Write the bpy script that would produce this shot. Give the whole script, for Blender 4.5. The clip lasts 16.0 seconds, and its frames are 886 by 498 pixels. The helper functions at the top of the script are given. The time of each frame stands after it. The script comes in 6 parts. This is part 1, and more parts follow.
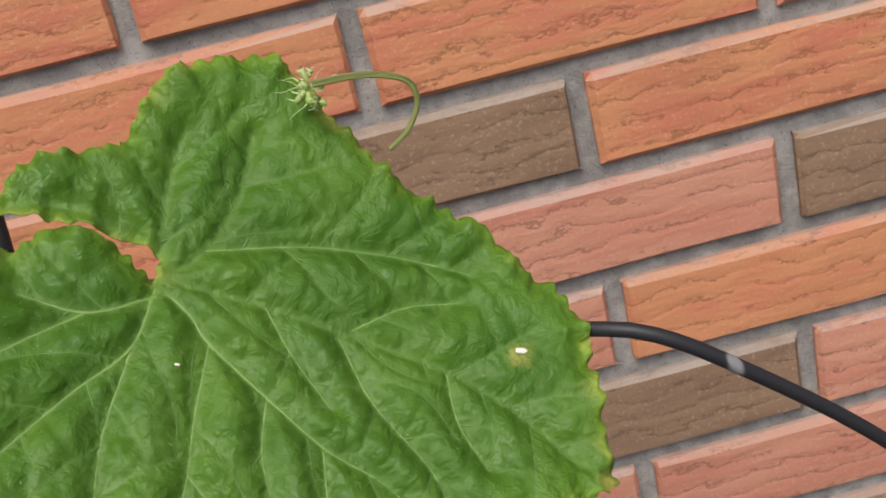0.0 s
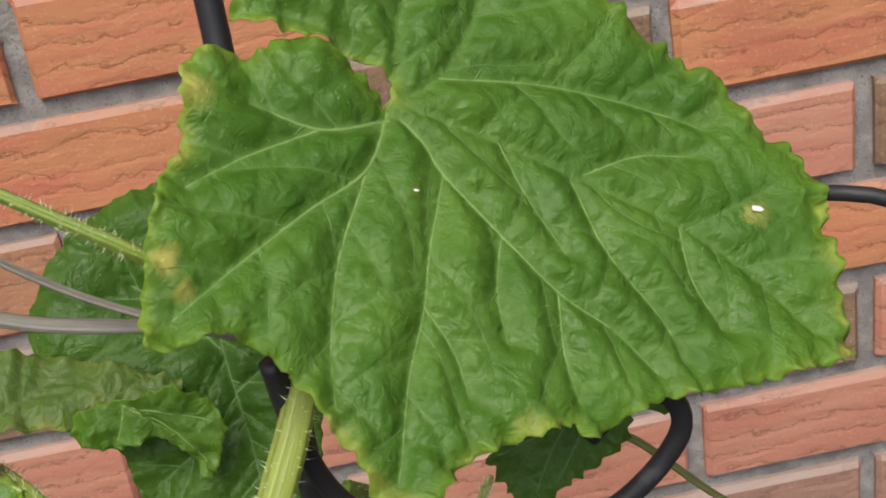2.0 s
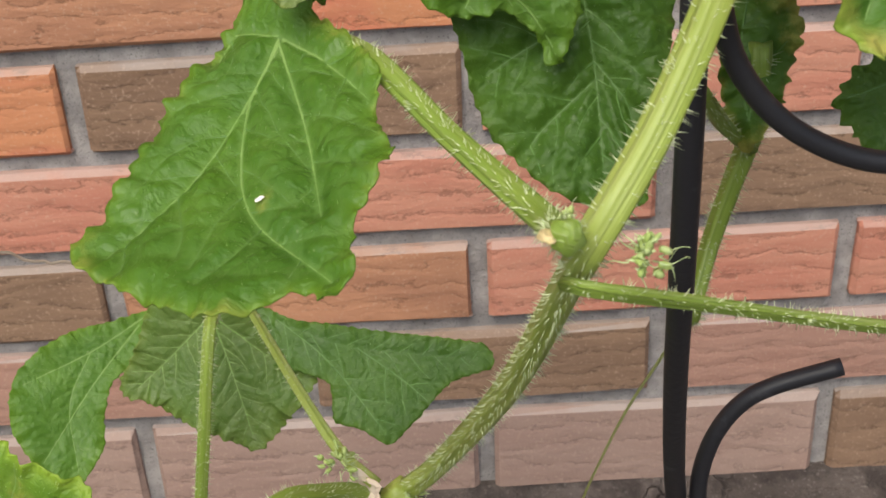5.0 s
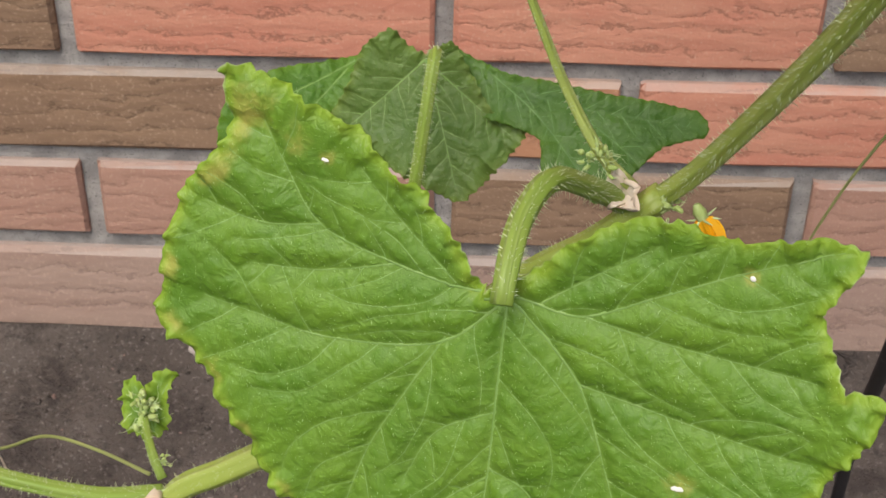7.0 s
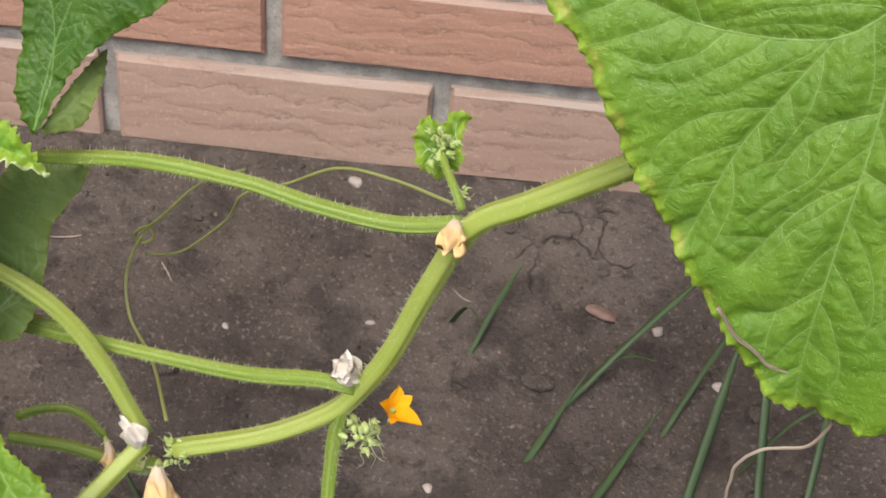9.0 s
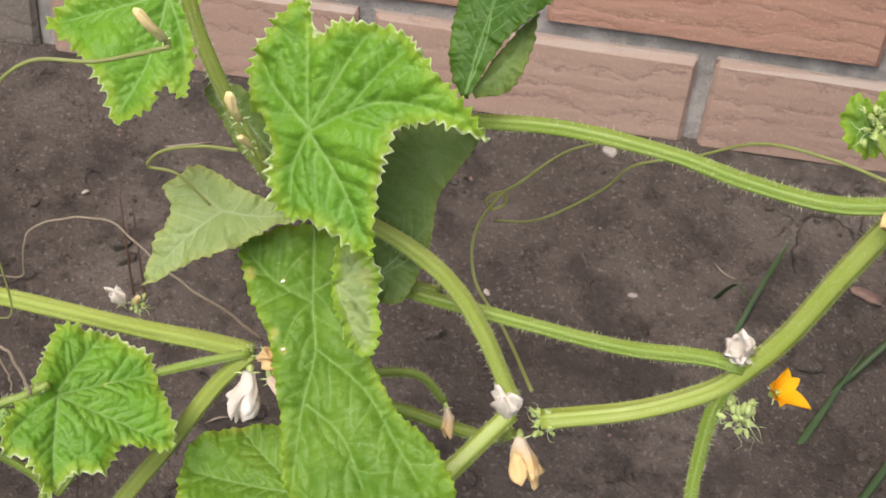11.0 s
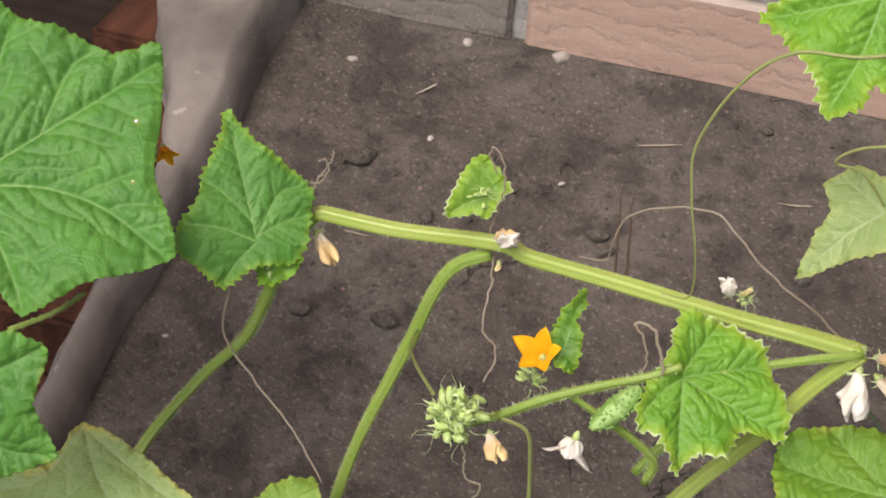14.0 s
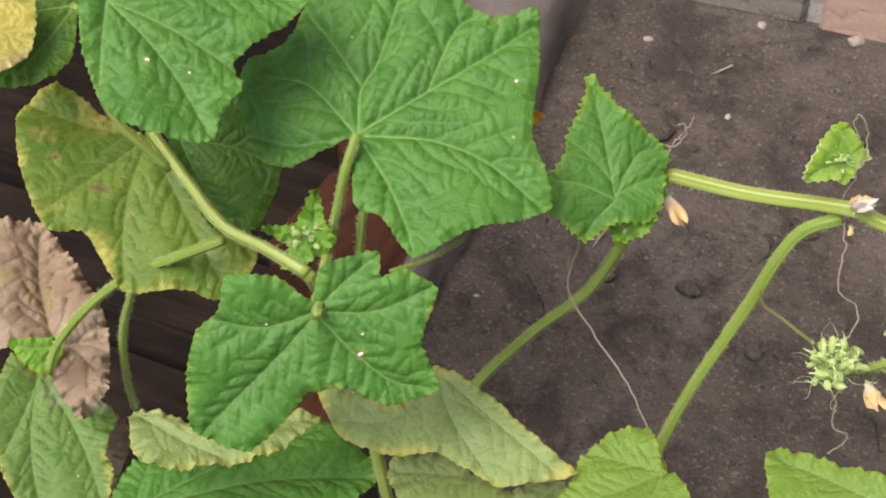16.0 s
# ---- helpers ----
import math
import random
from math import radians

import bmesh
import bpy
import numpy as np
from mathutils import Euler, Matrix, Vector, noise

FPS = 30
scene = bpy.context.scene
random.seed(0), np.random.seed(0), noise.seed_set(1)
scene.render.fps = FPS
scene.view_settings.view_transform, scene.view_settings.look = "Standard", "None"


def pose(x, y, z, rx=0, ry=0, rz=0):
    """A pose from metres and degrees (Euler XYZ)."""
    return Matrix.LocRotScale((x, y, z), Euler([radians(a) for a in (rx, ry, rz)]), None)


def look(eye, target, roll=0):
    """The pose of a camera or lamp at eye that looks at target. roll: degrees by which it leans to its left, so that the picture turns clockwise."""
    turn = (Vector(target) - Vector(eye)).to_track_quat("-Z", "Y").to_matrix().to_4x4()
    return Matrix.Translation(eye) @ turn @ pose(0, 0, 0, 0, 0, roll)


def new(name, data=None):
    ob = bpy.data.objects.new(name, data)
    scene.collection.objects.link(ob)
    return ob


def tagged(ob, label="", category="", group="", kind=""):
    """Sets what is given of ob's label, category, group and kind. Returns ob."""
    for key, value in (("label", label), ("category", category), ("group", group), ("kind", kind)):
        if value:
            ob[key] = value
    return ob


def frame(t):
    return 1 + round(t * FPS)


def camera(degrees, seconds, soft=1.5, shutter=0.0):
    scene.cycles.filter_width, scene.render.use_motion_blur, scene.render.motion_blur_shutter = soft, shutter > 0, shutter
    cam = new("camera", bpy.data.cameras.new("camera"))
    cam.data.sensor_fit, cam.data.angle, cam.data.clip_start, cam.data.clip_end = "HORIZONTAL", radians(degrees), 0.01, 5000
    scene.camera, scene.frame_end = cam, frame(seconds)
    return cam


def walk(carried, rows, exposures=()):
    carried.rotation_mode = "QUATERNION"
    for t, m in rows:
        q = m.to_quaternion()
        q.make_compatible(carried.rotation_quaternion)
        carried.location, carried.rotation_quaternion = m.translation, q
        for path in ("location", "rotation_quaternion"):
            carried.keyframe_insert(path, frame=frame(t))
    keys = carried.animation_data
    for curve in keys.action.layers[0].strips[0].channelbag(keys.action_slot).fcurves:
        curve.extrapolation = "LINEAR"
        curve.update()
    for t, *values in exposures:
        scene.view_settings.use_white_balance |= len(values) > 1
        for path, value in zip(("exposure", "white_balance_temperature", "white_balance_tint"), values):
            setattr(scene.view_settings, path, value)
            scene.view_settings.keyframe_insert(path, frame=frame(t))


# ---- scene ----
cam = camera(35.34, 16.0)
PATH = [
    (0, (0.2319, -0.7919, 0.7955), (0.2776, 0.1090, 0.3638), -13.30),
    (0.5, (0.2200, -0.7838, 0.7874), (0.2859, 0.1096, 0.3432), -12.04),
    (1, (0.2097, -0.7778, 0.7822), (0.2695, 0.1101, 0.3263), -11.71),
    (1.5, (0.1947, -0.7772, 0.7774), (0.2519, 0.1104, 0.3204), -10.61),
    (2, (0.1759, -0.7794, 0.7745), (0.2288, 0.1086, 0.3178), -9.59),
    (2.5, (0.1551, -0.7817, 0.7667), (0.2039, 0.1047, 0.3063), -8.69),
    (3, (0.1385, -0.7841, 0.7564), (0.1828, 0.0993, 0.2898), -7.52),
    (3.5, (0.1227, -0.7888, 0.7453), (0.1648, 0.0927, 0.2750), -5.80),
    (3.7, (0.1167, -0.7903, 0.7438), (0.1596, 0.0850, 0.2622), -5.30),
    (5.8, (0.0844, -0.7782, 0.6933), (0.0574, 0.0490, 0.1321), -2.16),
    (6, (0.0730, -0.7875, 0.6856), (0.0469, 0.0385, 0.1226), -1.66),
    (6.5, (0.0497, -0.8040, 0.6676), (0.0223, 0.0189, 0.1000), -0.59),
    (7, (0.0316, -0.8216, 0.6494), (0.0008, -0.0020, 0.0773), 0.51),
    (7.5, (0.0125, -0.8392, 0.6331), (-0.0232, -0.0234, 0.0558), 1.41),
    (8, (-0.0119, -0.8573, 0.6123), (-0.0471, -0.0450, 0.0301), 2.52),
    (8.5, (-0.0406, -0.8699, 0.5918), (-0.0754, -0.0658, -0.0016), 3.87),
    (9, (-0.0772, -0.8832, 0.5846), (-0.1103, -0.0838, -0.0153), 4.90),
    (9.2, (-0.0906, -0.8884, 0.5779), (-0.1271, -0.0909, -0.0244), 5.25),
    (11.3, (-0.2422, -0.8894, 0.5688), (-0.3208, -0.1123, -0.0556), 5.56),
    (11.5, (-0.2561, -0.8905, 0.5679), (-0.3398, -0.1132, -0.0557), 5.62),
    (12, (-0.2909, -0.9003, 0.5691), (-0.3879, -0.1233, -0.0530), 5.68),
    (12.5, (-0.3300, -0.9129, 0.5693), (-0.4613, -0.1414, -0.0532), 4.85),
    (13, (-0.3602, -0.9247, 0.5660), (-0.5150, -0.1565, -0.0553), 4.75),
    (13.5, (-0.3858, -0.9387, 0.5629), (-0.5677, -0.1778, -0.0599), 4.50),
    (14, (-0.4091, -0.9520, 0.5597), (-0.6179, -0.2004, -0.0659), 4.08),
    (14.5, (-0.4272, -0.9692, 0.5606), (-0.6691, -0.2301, -0.0680), 3.07),
    (15, (-0.4463, -0.9871, 0.5608), (-0.7094, -0.2569, -0.0698), 2.28),
    (15.5, (-0.4707, -1.0098, 0.5616), (-0.7585, -0.2893, -0.0693), 1.68),
    (16, (-0.4910, -1.0338, 0.5631), (-0.8062, -0.3232, -0.0659), 0.99),
]
from mathutils.geometry import delaunay_2d_cdt
from mathutils.kdtree import KDTree
cam.data.dof.use_dof = True
cam.data.dof.focus_distance = 0.40
cam.data.dof.aperture_fstop = 72
EXPOSURES = [(0, 0.0), (3.5, 0.05), (6, 0.20), (7, 0.13), (8, 0.22), (9, 0.36), (12.5, 0.27), (13.5, 0.38), (16, 0.43)]
walk(cam, [(t, look(eye, target, roll)) for t, eye, target, roll in PATH], EXPOSURES)

# ---- light: open shade under a bright, thinly clouded sky ----
world = bpy.data.worlds.new("sky")
scene.world = world
world.use_nodes = True
wn = world.node_tree
sky = wn.nodes.new("ShaderNodeTexSky")
sky.sky_type = "NISHITA"
sky.sun_disc = False
sky.sun_elevation = radians(60)
sky.sun_rotation = radians(200)
sky.dust_density = 4.0
wn.nodes["Background"].inputs[1].default_value = 0.15
wn.links.new(sky.outputs[0], wn.nodes["Background"].inputs[0])
sun_data = bpy.data.lights.new("sun", "SUN")
sun_data.energy = 2.6
sun_data.angle = radians(38)
sun_data.color = (1.0, 0.95, 0.86)
sun = new("sun", sun_data)
sun.matrix_world = look((-0.6, -2.1, 2.7), (0, 0, 0))


# ---- materials ----
class Mat:
    """A node material with short calls for the nodes it needs."""

    def __init__(self, name):
        self.m = bpy.data.materials.new(name)
        self.m.use_nodes = True
        self.n, self.l = self.m.node_tree.nodes, self.m.node_tree.links
        self.b = self.n["Principled BSDF"]
        self.tc = self.n.new("ShaderNodeTexCoord")

    def put(self, a, b):
        self.l.new(a, b)

    def coords(self, kind="Object", scale=(1, 1, 1), jitter=False):
        mp = self.n.new("ShaderNodeMapping")
        mp.inputs["Scale"].default_value = scale
        self.put(self.tc.outputs[kind], mp.inputs["Vector"])
        if jitter:
            info = self.n.new("ShaderNodeObjectInfo")
            mul = self.math("MULTIPLY", info.outputs["Random"], 37.0)
            self.put(mul, mp.inputs["Location"])
        return mp.outputs[0]

    def noise(self, vec, scale, detail=4, rough=0.55):
        t = self.n.new("ShaderNodeTexNoise")
        t.inputs["Scale"].default_value = scale
        t.inputs["Detail"].default_value = detail
        t.inputs["Roughness"].default_value = rough
        self.put(vec, t.inputs["Vector"])
        return t.outputs["Fac"]

    def cells(self, vec, scale, feature="DISTANCE_TO_EDGE"):
        t = self.n.new("ShaderNodeTexVoronoi")
        t.feature = feature
        t.inputs["Scale"].default_value = scale
        self.put(vec, t.inputs["Vector"])
        return t.outputs["Distance"]

    def math(self, op, a, b=0.0, c=None):
        t = self.n.new("ShaderNodeMath")
        t.operation = op
        for i, v in enumerate((a, b) if c is None else (a, b, c)):
            if isinstance(v, (int, float)):
                t.inputs[i].default_value = v
            else:
                self.put(v, t.inputs[i])
        return t.outputs[0]

    def ramp(self, fac, lo, hi, to0=0.0, to1=1.0):
        t = self.n.new("ShaderNodeMapRange")
        t.interpolation_type = "SMOOTHSTEP"
        for i, v in ((1, lo), (2, hi), (3, to0), (4, to1)):
            t.inputs[i].default_value = v
        self.put(fac, t.inputs[0])
        return t.outputs[0]

    def mix(self, fac, a, b):
        t = self.n.new("ShaderNodeMix")
        t.data_type = "RGBA"
        if isinstance(fac, (int, float)):
            t.inputs[0].default_value = fac
        else:
            self.put(fac, t.inputs[0])
        for i, v in ((6, a), (7, b)):
            if isinstance(v, tuple):
                t.inputs[i].default_value = (*v, 1)
            else:
                self.put(v, t.inputs[i])
        return t.outputs[2]

    def attr(self, name):
        t = self.n.new("ShaderNodeAttribute")
        t.attribute_name = name
        return t.outputs["Fac"]

    def random(self):
        return self.n.new("ShaderNodeObjectInfo").outputs["Random"]

    def bump(self, height, strength, dist, prev=None):
        t = self.n.new("ShaderNodeBump")
        t.inputs["Strength"].default_value = strength
        t.inputs["Distance"].default_value = dist
        self.put(height, t.inputs["Height"])
        if prev is not None:
            self.put(prev, t.inputs["Normal"])
        return t.outputs[0]

    def finish(self, col, rough=0.6, normal=None, spec=0.5):
        if isinstance(col, tuple):
            self.b.inputs["Base Color"].default_value = (*col, 1)
        else:
            self.put(col, self.b.inputs["Base Color"])
        if isinstance(rough, (int, float)):
            self.b.inputs["Roughness"].default_value = rough
        else:
            self.put(rough, self.b.inputs["Roughness"])
        self.b.inputs["Specular IOR Level"].default_value = spec
        if normal is not None:
            self.put(normal, self.b.inputs["Normal"])
        return self.m

    def translucent(self, col, share):
        """Lets part of the light through a thin sheet."""
        tr = self.n.new("ShaderNodeBsdfTranslucent")
        if isinstance(col, tuple):
            tr.inputs[0].default_value = (*col, 1)
        else:
            self.put(col, tr.inputs[0])
        mx = self.n.new("ShaderNodeMixShader")
        mx.inputs[0].default_value = share
        self.put(self.b.outputs[0], mx.inputs[1])
        self.put(tr.outputs[0], mx.inputs[2])
        self.put(mx.outputs[0], self.n["Material Output"].inputs["Surface"])


def brick_material(name, main, streak, dark, torn=0.5):
    m = Mat(name)
    v = m.coords("Object", (1, 1, 1), True)
    long = m.coords("Object", (9, 9, 42), True)
    wob = m.noise(m.coords("Object", (16, 1, 60), True), 2.2, 3)
    streaks = m.ramp(m.noise(long, 1.1, 4), 0.42, 0.66)
    col = m.mix(streaks, main, streak)
    col = m.mix(m.ramp(m.noise(v, 9, 3), 0.5, 0.75, 0, 0.55), col, dark)
    col = m.mix(m.ramp(m.noise(v, 420, 2), 0.55, 0.75, 0, 0.3), col, (0.62, 0.45, 0.33))
    col = m.mix(m.math("MULTIPLY", m.random(), 0.22), col, dark)
    # torn rug face: thin wavy drag cracks along the brick
    wave = m.n.new("ShaderNodeTexWave")
    wave.bands_direction = "Z"
    wave.inputs["Scale"].default_value = 21
    wave.inputs["Distortion"].default_value = 9.0
    wave.inputs["Detail"].default_value = 5
    wave.inputs["Detail Scale"].default_value = 2.4
    wave.inputs["Detail Roughness"].default_value = 0.68
    m.put(m.coords("Object", (0.5, 1, 1), True), wave.inputs["Vector"])
    crack = m.ramp(wave.outputs["Fac"], 0.0, 0.065, 1, 0)
    crack = m.math("MULTIPLY", crack, m.ramp(wob, 0.36, 0.55))
    col = m.mix(m.math("MULTIPLY", crack, torn), col, tuple(c * 0.3 for c in main))
    # pale mortar dust on the upper ledge
    geo = m.n.new("ShaderNodeNewGeometry")
    sep = m.n.new("ShaderNodeSeparateXYZ")
    m.put(geo.outputs["Normal"], sep.inputs[0])
    dust = m.math("MULTIPLY", m.ramp(sep.outputs["Z"], 0.3, 0.75), m.ramp(m.noise(v, 30, 4), 0.3, 0.55, 0.55, 1))
    col = m.mix(m.math("MULTIPLY", dust, 0.6), col, (0.36, 0.325, 0.295))
    n1 = m.bump(m.math("SUBTRACT", wave.outputs["Fac"], m.math("MULTIPLY", crack, 1.4)), 0.35, 0.0009)
    n2 = m.bump(m.noise(v, 240, 5, 0.7), 0.4, 0.0012, n1)
    return m.finish(col, 0.9, n2, 0.25)


M_ORANGE = brick_material("orange_brick", (0.54, 0.235, 0.115), (0.52, 0.175, 0.105), (0.40, 0.16, 0.085))
M_SALMON = brick_material("salmon_brick", (0.51, 0.24, 0.16), (0.48, 0.20, 0.135), (0.41, 0.165, 0.11))
M_TAN = brick_material("tan_brick", (0.47, 0.235, 0.13), (0.39, 0.19, 0.11), (0.31, 0.155, 0.095))
M_BROWN = brick_material("brown_brick", (0.245, 0.155, 0.098), (0.205, 0.128, 0.082), (0.27, 0.175, 0.115))
M_PINK = brick_material("pink_brick", (0.37, 0.215, 0.16), (0.35, 0.195, 0.145), (0.32, 0.18, 0.135), 0.3)
M_PALE = brick_material("pale_brick", (0.36, 0.25, 0.20), (0.335, 0.225, 0.18), (0.31, 0.205, 0.165), 0.3)
M_GREY = brick_material("grey_brick", (0.165, 0.142, 0.125), (0.145, 0.122, 0.108), (0.19, 0.163, 0.145))

m = Mat("mortar")
v = m.coords()
col = m.mix(m.ramp(m.noise(v, 60, 5), 0.35, 0.7), (0.26, 0.245, 0.235), (0.41, 0.385, 0.365))
col = m.mix(m.ramp(m.noise(v, 700, 2), 0.6, 0.7, 0, 0.7), col, (0.09, 0.09, 0.09))
M_MORTAR = m.finish(col, 0.95, m.bump(m.noise(v, 380, 5, 0.7), 0.8, 0.003), 0.2)

m = Mat("soil")
v = m.coords()
col = m.mix(m.ramp(m.noise(v, 7, 5), 0.35, 0.7), (0.082, 0.067, 0.057), (0.145, 0.121, 0.105))
col = m.mix(m.ramp(m.noise(v, 90, 5, 0.7), 0.5, 0.72, 0, 0.75), col, (0.045, 0.037, 0.034))
col = m.mix(m.ramp(m.noise(v, 330, 3), 0.57, 0.68, 0, 0.6), col, (0.23, 0.20, 0.175))
col = m.mix(m.ramp(m.noise(v, 24, 5, 0.65), 0.46, 0.64, 0, 0.75), col, (0.046, 0.037, 0.033))
wv = m.n.new("ShaderNodeVectorMath")
wv.operation = "MULTIPLY_ADD"
nz = m.n.new("ShaderNodeTexNoise")
nz.inputs["Scale"].default_value = 26
m.put(v, nz.inputs["Vector"])
m.put(nz.outputs["Color"], wv.inputs[0])
wv.inputs[1].default_value = (0.06, 0.06, 0.06)
m.put(v, wv.inputs[2])
crk = m.math("MULTIPLY", m.ramp(m.cells(wv.outputs[0], 17), 0.0, 0.03, 1, 0), m.ramp(m.noise(v, 6, 3), 0.56, 0.66))
col = m.mix(m.math("MULTIPLY", crk, 0.28), col, (0.045, 0.036, 0.033))
nb = m.bump(m.math("SUBTRACT", m.noise(v, 45, 6, 0.65), m.math("MULTIPLY", crk, 0.7)), 0.9, 0.012)
M_SOIL = m.finish(col, 0.95, m.bump(m.noise(v, 400, 4, 0.7), 0.7, 0.003, nb), 0.2)

m = Mat("pebble")
v = m.coords("Object", (1, 1, 1), True)
col = m.mix(m.random(), (0.26, 0.22, 0.19), (0.50, 0.45, 0.41))
col = m.mix(m.ramp(m.noise(v, 150, 4), 0.45, 0.7, 0, 0.5), col, (0.3, 0.25, 0.22))
M_PEBBLE = m.finish(col, 0.85, m.bump(m.noise(v, 300, 4), 0.5, 0.001))

m = Mat("clay_chip")
v = m.coords()
col = m.mix(m.ramp(m.noise(v, 120, 4), 0.35, 0.7), (0.17, 0.11, 0.09), (0.26, 0.17, 0.14))
M_CHIP = m.finish(col, 0.9, m.bump(m.noise(v, 300, 4), 0.5, 0.001))

m = Mat("weathered_concrete")
v = m.coords()
col = m.mix(m.ramp(m.noise(v, 14, 5), 0.35, 0.7), (0.095, 0.080, 0.071), (0.185, 0.157, 0.140))
col = m.mix(m.ramp(m.noise(v, 45, 4), 0.66, 0.72, 0, 0.6), col, (0.36, 0.32, 0.29))
M_KERB = m.finish(col, 0.9, m.bump(m.noise(v, 120, 6, 0.7), 0.6, 0.003))

m = Mat("red_brown_boards")
v = m.coords("Object", (1, 0.15, 1), True)
col = m.mix(m.ramp(m.noise(v, 60, 5), 0.35, 0.7), (0.036, 0.014, 0.009), (0.085, 0.033, 0.019))
col = m.mix(m.ramp(m.noise(v, 240, 3), 0.55, 0.7, 0, 0.6), col, (0.03, 0.015, 0.011))
M_BOARD = m.finish(col, 0.85, m.bump(m.noise(v, 150, 5), 0.7, 0.003), 0.15)

# near-black colour holds the deep shade under the leaves left of the edging
m = Mat("shade_black_boards")
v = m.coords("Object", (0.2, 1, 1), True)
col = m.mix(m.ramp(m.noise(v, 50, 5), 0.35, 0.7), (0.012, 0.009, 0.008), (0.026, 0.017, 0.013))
M_BOARD_SHADE = m.finish(col, 0.9, m.bump(m.noise(v, 120, 5), 0.7, 0.003), 0.1)

m = Mat("black_metal")
v = m.coords()
col = m.mix(m.ramp(m.noise(v, 90, 4), 0.62, 0.72), (0.018, 0.018, 0.021), (0.045, 0.045, 0.05))
col = m.mix(m.ramp(m.noise(v, 55, 2), 0.70, 0.74, 0, 0.8), col, (0.26, 0.26, 0.27))
M_METAL = m.finish(col, 0.5, m.bump(m.noise(v, 500, 3), 0.25, 0.0005), 0.4)


def leaf_material(name, base, base2, vein, under=False, blotch=None, gloss=0.42):
    m = Mat(name)
    v = m.coords("UV")
    col = m.mix(m.ramp(m.noise(v, 38, 4), 0.35, 0.68), base, base2)
    warp = m.n.new("ShaderNodeVectorMath")
    warp.operation = "MULTIPLY_ADD"
    wn3 = m.n.new("ShaderNodeTexNoise")
    wn3.inputs["Scale"].default_value = 90
    wn3.inputs["Detail"].default_value = 3
    m.put(v, wn3.inputs["Vector"])
    m.put(wn3.outputs["Color"], warp.inputs[0])
    warp.inputs[1].default_value = (0.009, 0.009, 0.0)
    m.put(v, warp.inputs[2])
    v2 = warp.outputs[0]
    coarse, small = m.cells(v2, 330), m.cells(v2, 800)
    net = m.ramp(coarse, 0.0, 0.07, 1, 0)
    fine = m.ramp(small, 0.0, 0.10, 1, 0)
    # groove shade painted in: net lines take a darker base colour
    col = m.mix(m.math("MULTIPLY", net, 0.16), col, tuple(k * 0.55 for k in base))
    col = m.mix(m.math("MULTIPLY", fine, 0.08), col, tuple(k * 0.6 for k in base))
    col = m.mix(m.math("MULTIPLY", m.attr("rim"), 0.55), col, tuple(min(0.6, k * f) for k, f in zip(base2, (1.75, 1.35, 1.2))))
    col = m.mix(m.math("MULTIPLY", m.attr("vein"), 0.5), col, vein)
    col = m.mix(m.ramp(m.noise(v, 900, 2), 0.68, 0.74, 0, 0.3), col, (0.40, 0.50, 0.20))
    if blotch:
        col = m.mix(m.ramp(m.noise(v, 24, 4, 0.65), 0.57, 0.70), col, blotch)
        col = m.mix(m.ramp(m.noise(v, 31, 5, 0.7), 0.62, 0.70), col, (0.17, 0.09, 0.05))
    ragged = m.math("ADD", m.attr("yellow"), m.math("MULTIPLY", m.math("SUBTRACT", m.noise(v, 120, 5, 0.65), 0.5), 1.0))
    yel = m.math("MULTIPLY", m.ramp(ragged, 0.22, 0.7), m.ramp(m.attr("yellow"), 0.02, 0.2))
    col = m.mix(m.math("MULTIPLY", yel, 0.9), col, (0.50, 0.46, 0.11))
    col = m.mix(m.ramp(ragged, 0.85, 1.1, 0, 0.85), col, (0.60, 0.47, 0.22))
    frost = m.math("ADD", m.attr("frost"), m.math("MULTIPLY", m.math("SUBTRACT", m.noise(v, 260, 4), 0.5), 0.35))
    col = m.mix(m.ramp(m.math("MULTIPLY", frost, m.ramp(m.attr("frost"), 0.02, 0.12)), 0.12, 0.6), col, (0.27, 0.42, 0.04))
    col = m.mix(m.math("MULTIPLY", m.ramp(frost, 0.64, 0.95), m.ramp(m.attr("frost"), 0.02, 0.12)), col, (0.66, 0.74, 0.42))
    pill = m.bump(m.ramp(coarse, 0.0, 0.45), 0.4, 0.0006)
    pill = m.bump(m.ramp(small, 0.0, 0.4), 0.3, 0.0003, pill)
    nrm = m.bump(m.noise(v, 1500, 3), 0.35, 0.0003, pill)
    m.finish(col, m.ramp(m.noise(v, 60, 3), 0.3, 0.7, gloss - 0.06, gloss + 0.12), nrm, 0.32)
    m.translucent(m.mix(0.35, col, (0.30, 0.42, 0.04)), 0.32 if not under else 0.5)
    return m.m


